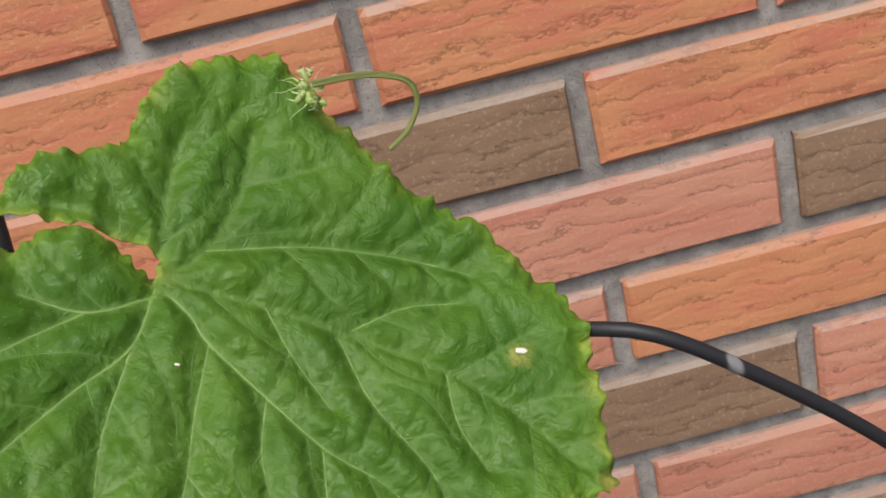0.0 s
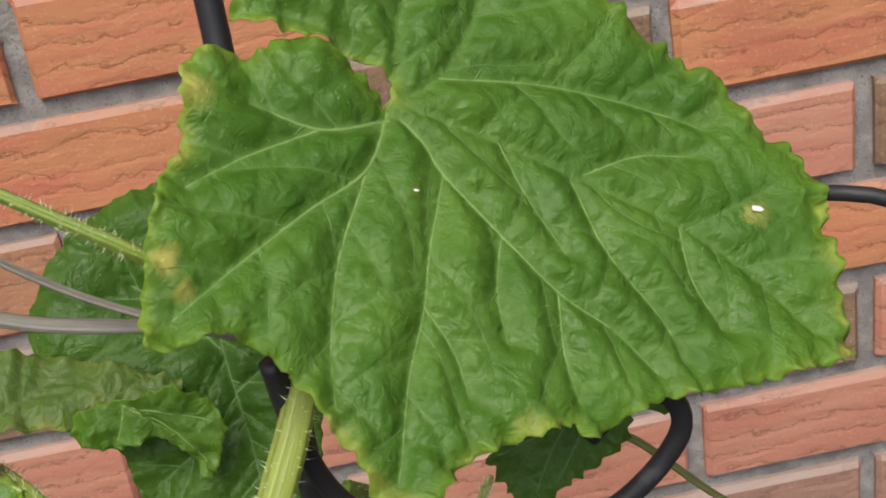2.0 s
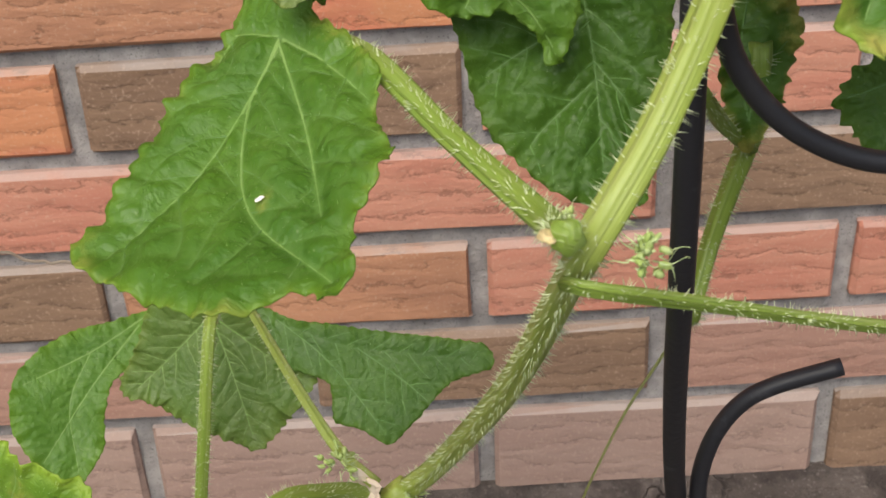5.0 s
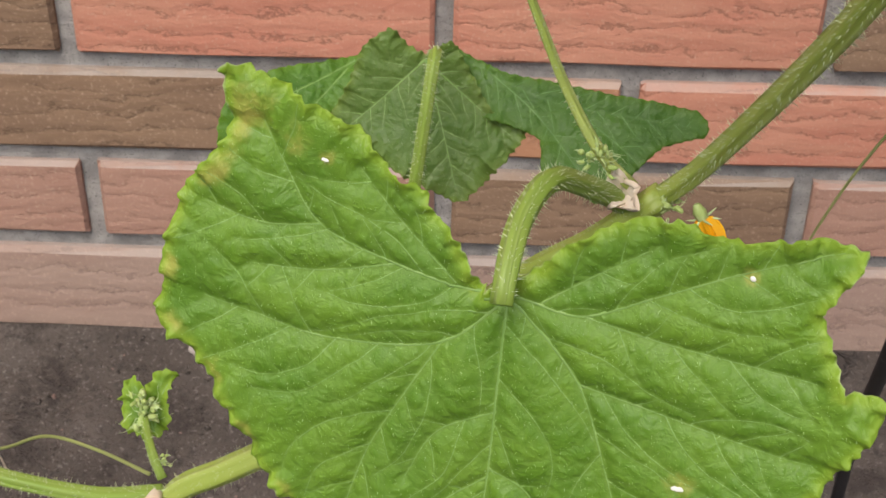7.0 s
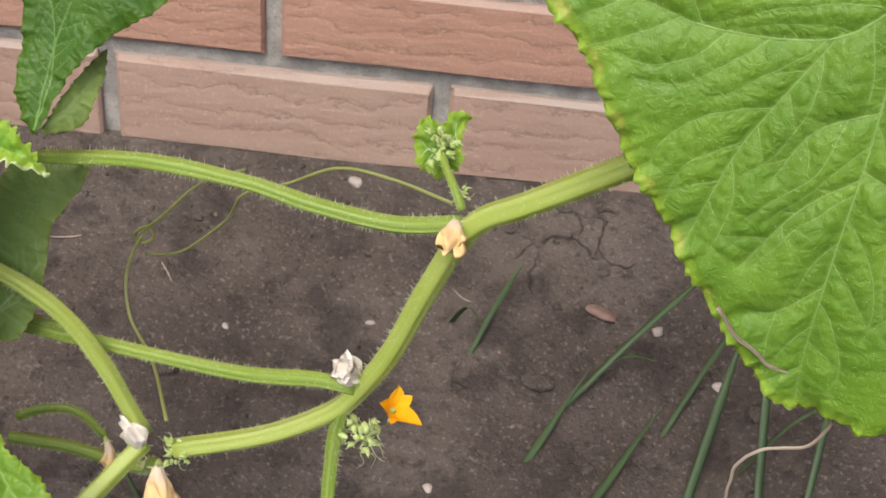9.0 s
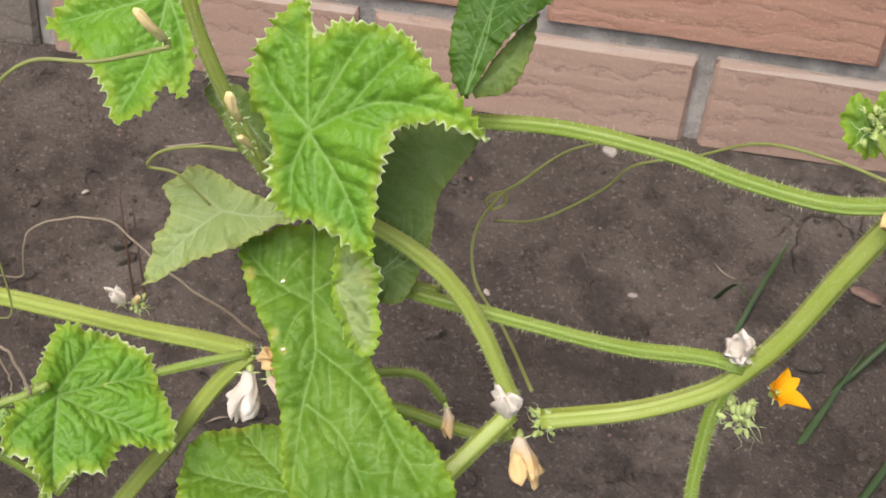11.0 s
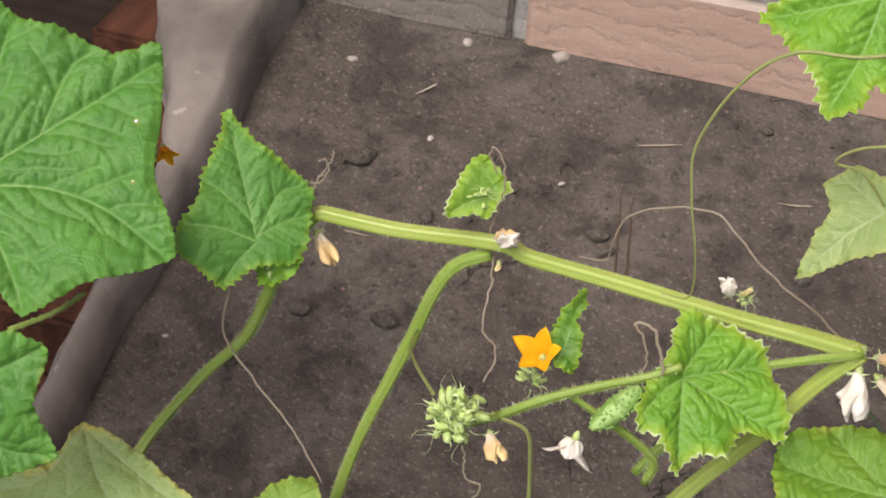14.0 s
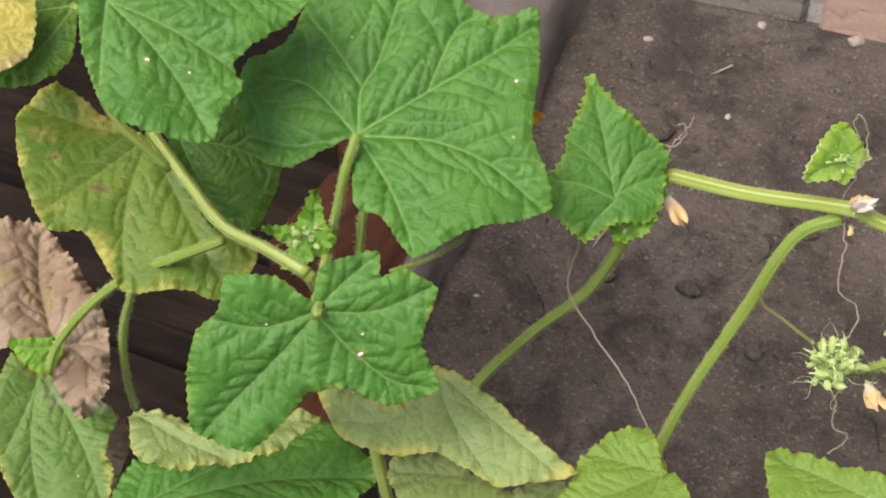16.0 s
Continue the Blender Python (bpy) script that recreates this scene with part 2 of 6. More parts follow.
G_VEIN = (0.22, 0.37, 0.10)
LEAF = {
    "mid": leaf_material("leaf_green", (0.066, 0.174, 0.015), (0.101, 0.228, 0.021), G_VEIN),
    "mid2": leaf_material("leaf_light_green", (0.165, 0.29, 0.040), (0.215, 0.345, 0.055), (0.30, 0.42, 0.14)),
    "light": leaf_material("leaf_warm_green", (0.118, 0.250, 0.022), (0.170, 0.315, 0.030), (0.27, 0.41, 0.11)),
    "fresh": leaf_material("leaf_fresh_green", (0.072, 0.212, 0.031), (0.104, 0.272, 0.042), (0.24, 0.42, 0.13)),
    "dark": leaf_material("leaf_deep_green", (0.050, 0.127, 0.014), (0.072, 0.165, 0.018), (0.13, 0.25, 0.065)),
    "bright": leaf_material("leaf_young_green", (0.125, 0.300, 0.020), (0.180, 0.380, 0.030), (0.30, 0.48, 0.14)),
    "pale": leaf_material("leaf_pale_green", (0.25, 0.345, 0.105), (0.31, 0.405, 0.145), (0.42, 0.48, 0.26)),
    "under": leaf_material("leaf_underside", (0.165, 0.265, 0.060), (0.21, 0.315, 0.085), (0.30, 0.40, 0.17), True),
    "old": leaf_material("leaf_yellowing", (0.108, 0.205, 0.024), (0.168, 0.255, 0.031), (0.29, 0.35, 0.10), False, (0.34, 0.33, 0.09)),
    "yellow": leaf_material("leaf_yellow", (0.52, 0.46, 0.08), (0.62, 0.51, 0.12), (0.64, 0.58, 0.24)),
    "dry": leaf_material("leaf_dry_brown", (0.33, 0.225, 0.15), (0.47, 0.36, 0.26), (0.50, 0.40, 0.28), False, (0.36, 0.31, 0.10), 0.7),
    "dusty": leaf_material("leaf_dusty_green", (0.092, 0.175, 0.030), (0.130, 0.215, 0.045), (0.24, 0.29, 0.12)),
    "grey": leaf_material("leaf_bleached_green", (0.12, 0.235, 0.045), (0.17, 0.285, 0.065), (0.3, 0.4, 0.15), False, (0.40, 0.41, 0.29)),
}
M_HAIR = Mat("leaf_hairs").finish((0.38, 0.52, 0.22), 0.6)
M_SCAR = Mat("leaf_scar").finish((0.74, 0.72, 0.64), 0.7)
# dark disc on the uncut blade, painting the shade seen through a hole
M_HOLE = Mat("leaf_hole_shade").finish((0.03, 0.035, 0.02), 0.9)


def stem_material(name, base, base2, streak):
    m = Mat(name)
    v = m.coords("UV", (1, 60, 1))
    col = m.mix(m.ramp(m.noise(m.coords("UV"), 14, 3), 0.35, 0.7), base, base2)
    col = m.mix(m.ramp(m.noise(v, 3.0, 3), 0.48, 0.70, 0, 0.55), col, streak)
    ribs = m.bump(m.noise(v, 3.0, 3), 0.8, 0.0012)
    m.finish(col, 0.38, m.bump(m.noise(m.coords("UV"), 260, 3), 0.3, 0.0005, ribs), 0.5)
    m.translucent(base2, 0.36)
    return m.m


M_STEM = stem_material("vine_stem", (0.37, 0.47, 0.085), (0.47, 0.56, 0.14), (0.55, 0.62, 0.25))
M_STALK = stem_material("leaf_stalk", (0.25, 0.37, 0.055), (0.34, 0.45, 0.09), (0.48, 0.56, 0.22))
M_TENDRIL = stem_material("tendril_green", (0.34, 0.38, 0.12), (0.42, 0.46, 0.17), (0.50, 0.50, 0.25))
M_DRYT = stem_material("tendril_dry", (0.46, 0.37, 0.28), (0.58, 0.50, 0.40), (0.66, 0.60, 0.50))
M_STRAW = stem_material("dry_grass", (0.30, 0.28, 0.24), (0.40, 0.38, 0.33), (0.50, 0.48, 0.42))
M_GRASS = stem_material("grass_blade", (0.055, 0.10, 0.040), (0.080, 0.14, 0.047), (0.10, 0.16, 0.065))
M_REED = stem_material("brown_reed", (0.16, 0.10, 0.07), (0.22, 0.14, 0.095), (0.28, 0.19, 0.13))
M_BRISTLE = Mat("bristles").finish((0.60, 0.67, 0.38), 0.6)
m = Mat("bud_green")
col = m.mix(m.random(), (0.38, 0.50, 0.13), (0.48, 0.58, 0.21))
col = m.mix(m.ramp(m.noise(m.coords(), 300, 3), 0.45, 0.7, 0, 0.6), col, (0.56, 0.63, 0.34))
M_BUD = m.finish(col, 0.55, m.bump(m.noise(m.coords(), 900, 3), 0.5, 0.0005))
m.translucent((0.5, 0.6, 0.22), 0.2)
M_SEPAL = Mat("pale_sepal").finish((0.50, 0.61, 0.29), 0.6)


def petal_material(name, a, b, tip=None):
    m = Mat(name)
    col = m.mix(m.ramp(m.noise(m.coords(), 130, 4), 0.35, 0.7), a, b)
    if tip:
        col = m.mix(m.ramp(m.math("ADD", m.attr("along"), m.math("MULTIPLY", m.noise(m.coords(), 240, 3), 0.5)), 0.45, 1.0), col, tip)
    m.finish(col, 0.55, m.bump(m.noise(m.coords(), 420, 4), 0.6, 0.0012), 0.3)
    m.translucent(b, 0.3)
    return m.m


PETAL = {
    "open": petal_material("petal_yellow", (0.90, 0.44, 0.008), (0.94, 0.54, 0.015)),
    "bud": petal_material("petal_bud_yellow", (0.60, 0.60, 0.24), (0.74, 0.71, 0.40), (0.86, 0.70, 0.36)),
    "dead_white": petal_material("petal_withered_white", (0.80, 0.72, 0.64), (0.90, 0.86, 0.80)),
    "dead_peach": petal_material("petal_withered_peach", (0.80, 0.66, 0.52), (0.88, 0.78, 0.66), (0.86, 0.62, 0.30)),
}
m = Mat("fruit_skin")
col = m.mix(m.ramp(m.noise(m.coords(), 160, 4), 0.4, 0.65), (0.17, 0.29, 0.06), (0.25, 0.37, 0.11))
M_FRUIT = m.finish(col, 0.5, m.bump(m.noise(m.coords(), 600, 3), 0.5, 0.001))


# ---- building helpers ----
def linked(name, me, parent=None, label=""):
    ob = new(name, me)
    ob.parent = parent
    if label:
        ob["label"] = label
    return ob


def mesh(name, verts, faces, mats, smooth=True, index=None):
    me = bpy.data.meshes.new(name)
    me.from_pydata(np.asarray(verts, float).tolist(), [], faces)
    for mt in mats if isinstance(mats, (list, tuple)) else [mats]:
        me.materials.append(mt)
    if smooth:
        me.polygons.foreach_set("use_smooth", np.ones(len(me.polygons), bool))
    if index is not None:
        me.polygons.foreach_set("material_index", index)
    return me


def box(bm, x0, x1, y0, y1, z0, z1):
    v = [bm.verts.new((x, y, z)) for x in (x0, x1) for y in (y0, y1) for z in (z0, z1)]
    for f in ((0, 1, 3, 2), (4, 6, 7, 5), (0, 4, 5, 1), (2, 3, 7, 6), (0, 2, 6, 4), (1, 5, 7, 3)):
        bm.faces.new([v[i] for i in f])


def from_bm(name, bm, mat, smooth=False):
    bmesh.ops.recalc_face_normals(bm, faces=bm.faces)
    me = bpy.data.meshes.new(name)
    bm.to_mesh(me)
    bm.free()
    me.materials.append(mat)
    if smooth:
        me.polygons.foreach_set("use_smooth", np.ones(len(me.polygons), bool))
    return me


def spline(pts, n):
    """n points on a smooth curve through pts."""
    p = np.asarray(pts, float)
    if len(p) == 2:
        return p[0] + np.linspace(0, 1, n)[:, None] * (p[1] - p[0])
    ext = np.vstack([2 * p[0] - p[1], p, 2 * p[-1] - p[-2]])
    knots = np.r_[0, np.cumsum(np.linalg.norm(np.diff(p, axis=0), axis=1))]
    out = []
    for s in np.linspace(0, knots[-1], n):
        i = min(max(np.searchsorted(knots, s, "right") - 1, 0), len(p) - 2)
        u = (s - knots[i]) / max(knots[i + 1] - knots[i], 1e-9)
        a, b, c, d = ext[i : i + 4]
        out.append(0.5 * (2 * b + (c - a) * u + (2 * a - 5 * b + 4 * c - d) * u * u + (3 * b - a - 3 * c + d) * u**3))
    return np.array(out)


def frames_along(c):
    """Two sideways directions at each point of a curve, without twist."""
    t = np.gradient(c, axis=0)
    t /= np.linalg.norm(t, axis=1)[:, None] + 1e-12
    side = np.cross(t[0], (0.3, 0.2, 0.93))
    side /= np.linalg.norm(side)
    a = []
    for k in t:
        side = side - k * (side @ k)
        side /= np.linalg.norm(side)
        a.append(side)
    a = np.array(a)
    return t, a, np.cross(t, a)


def tube_mesh(name, c, radii, mat, sides=10, ribs=0.0, caps=True):
    t, a, b = frames_along(c)
    ang = np.linspace(0, 2 * math.pi, sides, endpoint=False)
    prof = 1 + ribs * np.cos(5 * ang)
    ring = np.cos(ang)[None, :, None] * a[:, None] + np.sin(ang)[None, :, None] * b[:, None]
    v = c[:, None] + ring * (np.asarray(radii)[:, None] * prof[None])[..., None]
    n = len(c)
    faces = [(i * sides + j, i * sides + (j + 1) % sides, (i + 1) * sides + (j + 1) % sides, (i + 1) * sides + j)
             for i in range(n - 1) for j in range(sides)]
    if caps:
        faces += [tuple(range(sides))[::-1], tuple((n - 1) * sides + j for j in range(sides))]
    me = mesh(name, v.reshape(-1, 3), faces, mat)
    uv = me.uv_layers.new(name="UVMap")
    long = np.r_[0, np.cumsum(np.linalg.norm(np.diff(c, axis=0), axis=1))]
    loops = np.empty(len(me.loops), np.int32)
    me.loops.foreach_get("vertex_index", loops)
    uv.data.foreach_set("uv", np.stack([long[loops // sides], (loops % sides) / sides * 0.05], 1).ravel())
    return me


# ---- brick wall ----
BL, BC, JT = 0.25, 0.073, 0.0125
RECESS = 0.0075
bm = bmesh.new()
box(bm, -6, 6, RECESS, 0.25, -0.6, 2.6)
wall = tagged(new("wall_north", from_bm("wall", bm, M_MORTAR)), "red and brown rug faced brick wall with grey mortar", "wall", kind="structure")


def brick_shape(seed):
    """One brick with softened, slightly broken edges; its back sits in the mortar."""
    rng = random.Random(seed)
    w, h = BL - JT, BC - JT
    xs = [-w / 2, -w / 2 + 0.003, -w / 6, w / 6, w / 2 - 0.003, w / 2]
    zs = [-h / 2, -h / 2 + 0.0025, h / 2 - 0.004, h / 2]
    verts, faces = [], []
    for iz, z in enumerate(zs):
        for ix, x in enumerate(xs):
            rim = ix in (0, len(xs) - 1) or iz in (0, len(zs) - 1)
            y = (0.0035 if rim else 0.0) + rng.uniform(-0.0008, 0.0008)
            verts.append((x + rng.uniform(-0.0009, 0.0009), y, z + rng.uniform(-0.0009, 0.0009)))
    nx = len(xs)
    for iz in range(len(zs) - 1):
        for ix in range(nx - 1):
            q = iz * nx + ix
            faces.append((q, q + 1, q + nx + 1, q + nx))
    rimloop = list(range(nx)) + [r * nx + nx - 1 for r in range(1, 4)] + [3 * nx + i for i in range(nx - 2, -1, -1)] + [2 * nx, nx]
    base = len(verts)
    for i in rimloop:
        verts.append((verts[i][0], 0.03, verts[i][2]))
    k = len(rimloop)
    for i in range(k):
        faces.append((rimloop[(i + 1) % k], rimloop[i], base + i, base + (i + 1) % k))
    return verts, faces


BRICK_MESH = {}


def brick_mesh(shape, mat):
    key = (shape, mat.name)
    if key not in BRICK_MESH:
        v, f = brick_shape(shape)
        BRICK_MESH[key] = mesh("brick", v, f, mat, smooth=False)
    return BRICK_MESH[key]


# colour of the bricks that can be told apart: (course, left end in bricks)
KNOWN = {
    (0, -4): "G", (0, -3): "L", (0, -2): "L", (0, -1): "L", (0, 0): "L", (1, -3): "P", (1, -2): "P", (1, -1): "P", (1, 0): "B", (1, 1): "P",
    (2, -2): "B", (2, -1): "T", (2, 0): "S", (2, 1): "S", (3, -2): "B", (3, -1): "S", (3, 0): "S", (3, 1): "B", (3, 2): "S",
    (4, -2): "O", (4, -1): "B", (4, 0): "S", (4, 1): "O", (5, -1): "T", (5, 0): "O", (5, 1): "S", (5, 2): "B",
    (6, -1): "O", (6, 0): "B", (6, 1): "O", (7, 0): "O", (7, 1): "O", (8, 0): "O", (8, 1): "T",
}
PAINT = {"O": M_ORANGE, "S": M_SALMON, "T": M_TAN, "B": M_BROWN, "P": M_PINK, "L": M_PALE, "G": M_GREY}
rng = random.Random(5)
FAR_BRICKS = []
for r in range(-3, 34):
    for c in range(-24, 24):
        x = (c + (0.5 if r % 2 == 0 else 0.0) + 0.5) * BL
        z = (r + 0.5) * BC
        tone = KNOWN.get((r, c)) or rng.choice("OOSSTBBP" if r > 1 else "PPLB")
        shape = rng.randrange(8)
        if -1 <= r <= 10 and -5 <= c <= 4:
            FAR_BRICKS.append((True, x, z, tone, shape))
        else:
            FAR_BRICKS.append((False, x, z, tone, shape))


def ground_z(x, y):
    """The soil banks down from the wall and levels out."""
    slope = 0.3 * min(0.0, max(y, -0.75)) + 0.05 * min(0.0, max(y + 0.75, -3.0))
    rough = 0.005 * noise.noise(Vector((x * 9, y * 9, 0.0))) + 0.004 * noise.noise(Vector((x * 31, y * 31, 3.0)))
    rough += 0.0025 * noise.noise(Vector((x * 90, y * 90, 7.0))) + 0.0012 * noise.noise(Vector((x * 210, y * 210, 9.0)))
    near = min(1.0, max(0.0, -y / 0.03))
    # hollow added left of the edging to deepen the shade there
    pit = min(1.0, max(0.0, (-0.824 - x) / 0.010)) * min(1.0, max(0.0, (y + 0.50) / 0.02) + max(0.0, (-0.955 - x) / 0.03)) * min(1.0, max(0.0, (y + 0.85) / 0.1)) * min(1.0, max(0.0, (x + 1.7) / 0.1))
    return slope - 0.005 + rough * (0.35 + 0.65 * near) - 0.32 * pit


gx = np.r_[-60, -25, -10, -5, -3, -2, -1.5, np.arange(-1.25, 0.6, 0.008), 0.8, 1.2, 2, 3, 5, 10, 25, 60]
gy = np.r_[-60, -25, -10, -5, -3, -2, -1.6, -1.2, -0.95, -0.8, np.arange(-0.7, 0.012, 0.008), 0.06]
gv = [(x, y, ground_z(x, y)) for x in gx for y in gy]
ny = len(gy)
gf = [(i * ny + j, (i + 1) * ny + j, (i + 1) * ny + j + 1, i * ny + j + 1) for i in range(len(gx) - 1) for j in range(ny - 1)]
ground = tagged(new("ground", mesh("ground", gv, gf, M_SOIL)), "dry dark grey brown garden soil with small cracks", "ground", kind="structure")

# bed edging that runs out from the wall, with red-brown boards behind it
bm = bmesh.new()
ys = np.linspace(-0.47, -0.004, 44)
rows = []
for y in ys:
    back = float(np.interp(y, (-0.47, -0.32, -0.25, -0.18, -0.09, 0.0), (-0.828, -0.828, -0.831, -0.846, -0.893, -0.93)))
    high = float(np.interp(y, (-0.47, -0.25, -0.1), (0.030, 0.034, 0.048)))
    prof = [(-0.802, -0.10), (-0.805, high * 0.4), (-0.812, high * 0.9), (-0.817, high), (0.5 * (back - 0.815), high * 1.04), (back + 0.006, high), (back, high * 0.7), (back - 0.002, -0.10)]
    zoff = 0.3 * y
    w = 0.004 * math.sin(y * 23) + 0.004 * noise.noise(Vector((y * 30, 1, 2)))
    rows.append([bm.verts.new((x + w + 0.0035 * noise.noise(Vector((x * 60, y * 40, z * 60))), y,
                               z + zoff + 0.0045 * noise.noise(Vector((x * 50, y * 35, 5))))) for x, z in prof])
for a, b in zip(rows, rows[1:]):
    for i in range(len(prof) - 1):
        bm.faces.new((a[i], a[i + 1], b[i + 1], b[i]))
bm.faces.new(rows[0])
bm.faces.new(rows[-1][::-1])
kerb = tagged(new("edging_stone", from_bm("edging", bm, M_KERB, True)), "weathered grey tan concrete edging beside the soil bed", "edging")
boards = tagged(new("retaining_boards"), "red brown stained wooden boards behind the edging", "boards")
# boards 4 to 7 are added: sunk, near-black fill for the shade below the leaves
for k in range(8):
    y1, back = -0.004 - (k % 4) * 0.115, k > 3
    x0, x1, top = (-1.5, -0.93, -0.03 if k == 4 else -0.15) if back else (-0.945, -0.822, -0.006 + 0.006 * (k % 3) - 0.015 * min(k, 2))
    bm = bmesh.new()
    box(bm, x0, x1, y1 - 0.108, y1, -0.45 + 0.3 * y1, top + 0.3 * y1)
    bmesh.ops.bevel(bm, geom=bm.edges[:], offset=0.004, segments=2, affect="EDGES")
    linked("board", from_bm("board", bm, M_BOARD_SHADE if back else M_BOARD), boards, "added near-black board standing in for deep shade under the leaves" if back else "")

# ---- black metal plant stake with scrolls ----
stake = tagged(new("plant_stake"), "black metal plant support with round scroll loops", "plant stake")
pole = spline([(0.152, -0.500, 0.80), (0.1545, -0.508, 0.709), (0.1548, -0.515, 0.685), (0.1548, -0.527, 0.6405), (0.1545, -0.534, 0.60), (0.1560, -0.527, 0.55), (0.1599, -0.5069, 0.50),
               (0.1657, -0.4822, 0.45), (0.1739, -0.4515, 0.40), (0.1930, -0.385, 0.30), (0.222, -0.29, 0.18), (0.255, -0.19, 0.04), (0.275, -0.13, -0.15)], 70)
linked("pole", tube_mesh("pole", pole, np.linspace(0.0027, 0.0042, 70), M_METAL, 14), stake)
ring = spline([(0.1535, -0.55, 0.640), (0.1555, -0.549, 0.620), (0.1605, -0.548, 0.604), (0.172, -0.548, 0.5905), (0.189, -0.548, 0.5825), (0.207, -0.548, 0.5835),
               (0.222, -0.548, 0.5915), (0.2318, -0.548, 0.6035), (0.230, -0.548, 0.6128), (0.2215, -0.548, 0.6145), (0.213, -0.547, 0.606)], 70)
linked("scroll", tube_mesh("scroll", ring, [0.0023] * 70, M_METAL, 12), stake)
arc = spline([(0.154, -0.52, 0.66), (0.20, -0.485, 0.64), (0.2479, -0.49, 0.6298), (0.2579, -0.5, 0.6317), (0.271, -0.52, 0.6374), (0.2852, -0.528, 0.6364), (0.3032, -0.53, 0.6238),
              (0.3367, -0.53, 0.5923), (0.37, -0.53, 0.55), (0.39, -0.53, 0.5)], 60)
linked("scroll", tube_mesh("scroll", arc, [0.0018] * 60, M_METAL, 12), stake)
low = spline([(0.218, -0.462, 0.463), (0.198, -0.462, 0.457), (0.188, -0.462, 0.45), (0.181, -0.462, 0.437), (0.178, -0.462, 0.42), (0.18, -0.462, 0.406), (0.189, -0.462, 0.392), (0.204, -0.462, 0.384), (0.225, -0.462, 0.384)], 50)
linked("scroll", tube_mesh("scroll", low, [0.0027] * 50, M_METAL, 12), stake)


# ---- the plant: parts of two vines ----
plant = tagged(new("cucumber_plant"), "sprawling green cucumber vine with bristly stems and yellow flowers", "plant")
CUR = {"leaf": None, "label": "", "n": 0}


def leaf_begin(label):
    CUR["leaf"], CUR["label"] = None, label


def outline_of(pts, teeth, seed):
    """A closed, toothed margin through the corner points, in metres."""
    p = np.asarray(pts, float) / 1000
    if (np.roll(p[:, 0], -1) * p[:, 1] - p[:, 0] * np.roll(p[:, 1], -1)).sum() > 0:
        p = p[::-1]
    n = len(p)
    per = np.linalg.norm(np.roll(p, -1, 0) - p, axis=1)
    total = per.sum()
    count = int(min(620, max(120, total / 0.00075)))
    at = np.r_[0, np.cumsum(per)]
    out = []
    for s in np.linspace(0, total, count, endpoint=False):
        i = min(np.searchsorted(at, s, "right") - 1, n - 1)
        u = (s - at[i]) / max(per[i], 1e-9)
        a, b, c, d = (p[(i + k) % n] for k in (-1, 0, 1, 2))
        soft = 0.5 * (2 * b + (c - a) * u + (2 * a - 5 * b + 4 * c - d) * u * u + (3 * b - a - 3 * c + d) * u**3)
        out.append(0.55 * soft + 0.45 * (b + (c - b) * u))
    q = np.array(out)
    t = np.roll(q, -1, 0) - np.roll(q, 1, 0)
    t /= np.linalg.norm(t, axis=1)[:, None] + 1e-9
    nrm = np.stack([t[:, 1], -t[:, 0]], 1)
    s = np.arange(count) * total / count
    rng = np.random.RandomState(seed)
    wob = np.interp(s, np.linspace(0, total, 40), rng.uniform(-1, 1, 40))
    period = 0.0044
    saw = ((s + 0.0016 * wob) / period) % 1.0
    tooth = np.where(saw < 0.7, saw / 0.7, (1 - saw) / 0.3) ** 1.3
    size = np.interp(s, np.linspace(0, total, 60), rng.uniform(0.3, 1.3, 60))
    lobe = np.interp(s, np.linspace(0, total, max(12, int(total / 0.011))), rng.uniform(-0.5, 0.6, max(12, int(total / 0.011))))
    return q + nrm * ((tooth * size + 0.7 * lobe) * teeth * 0.8 / 1000)[:, None], s


def arc_points(l, gap):
    """Even points on a row of points."""
    k = np.r_[0, np.cumsum(np.linalg.norm(np.diff(l, axis=0), axis=1))]
    u = np.linspace(0, k[-1], max(3, int(k[-1] / gap) + 1))
    return np.stack([np.interp(u, k, l[:, 0]), np.interp(u, k, l[:, 1])], 1)


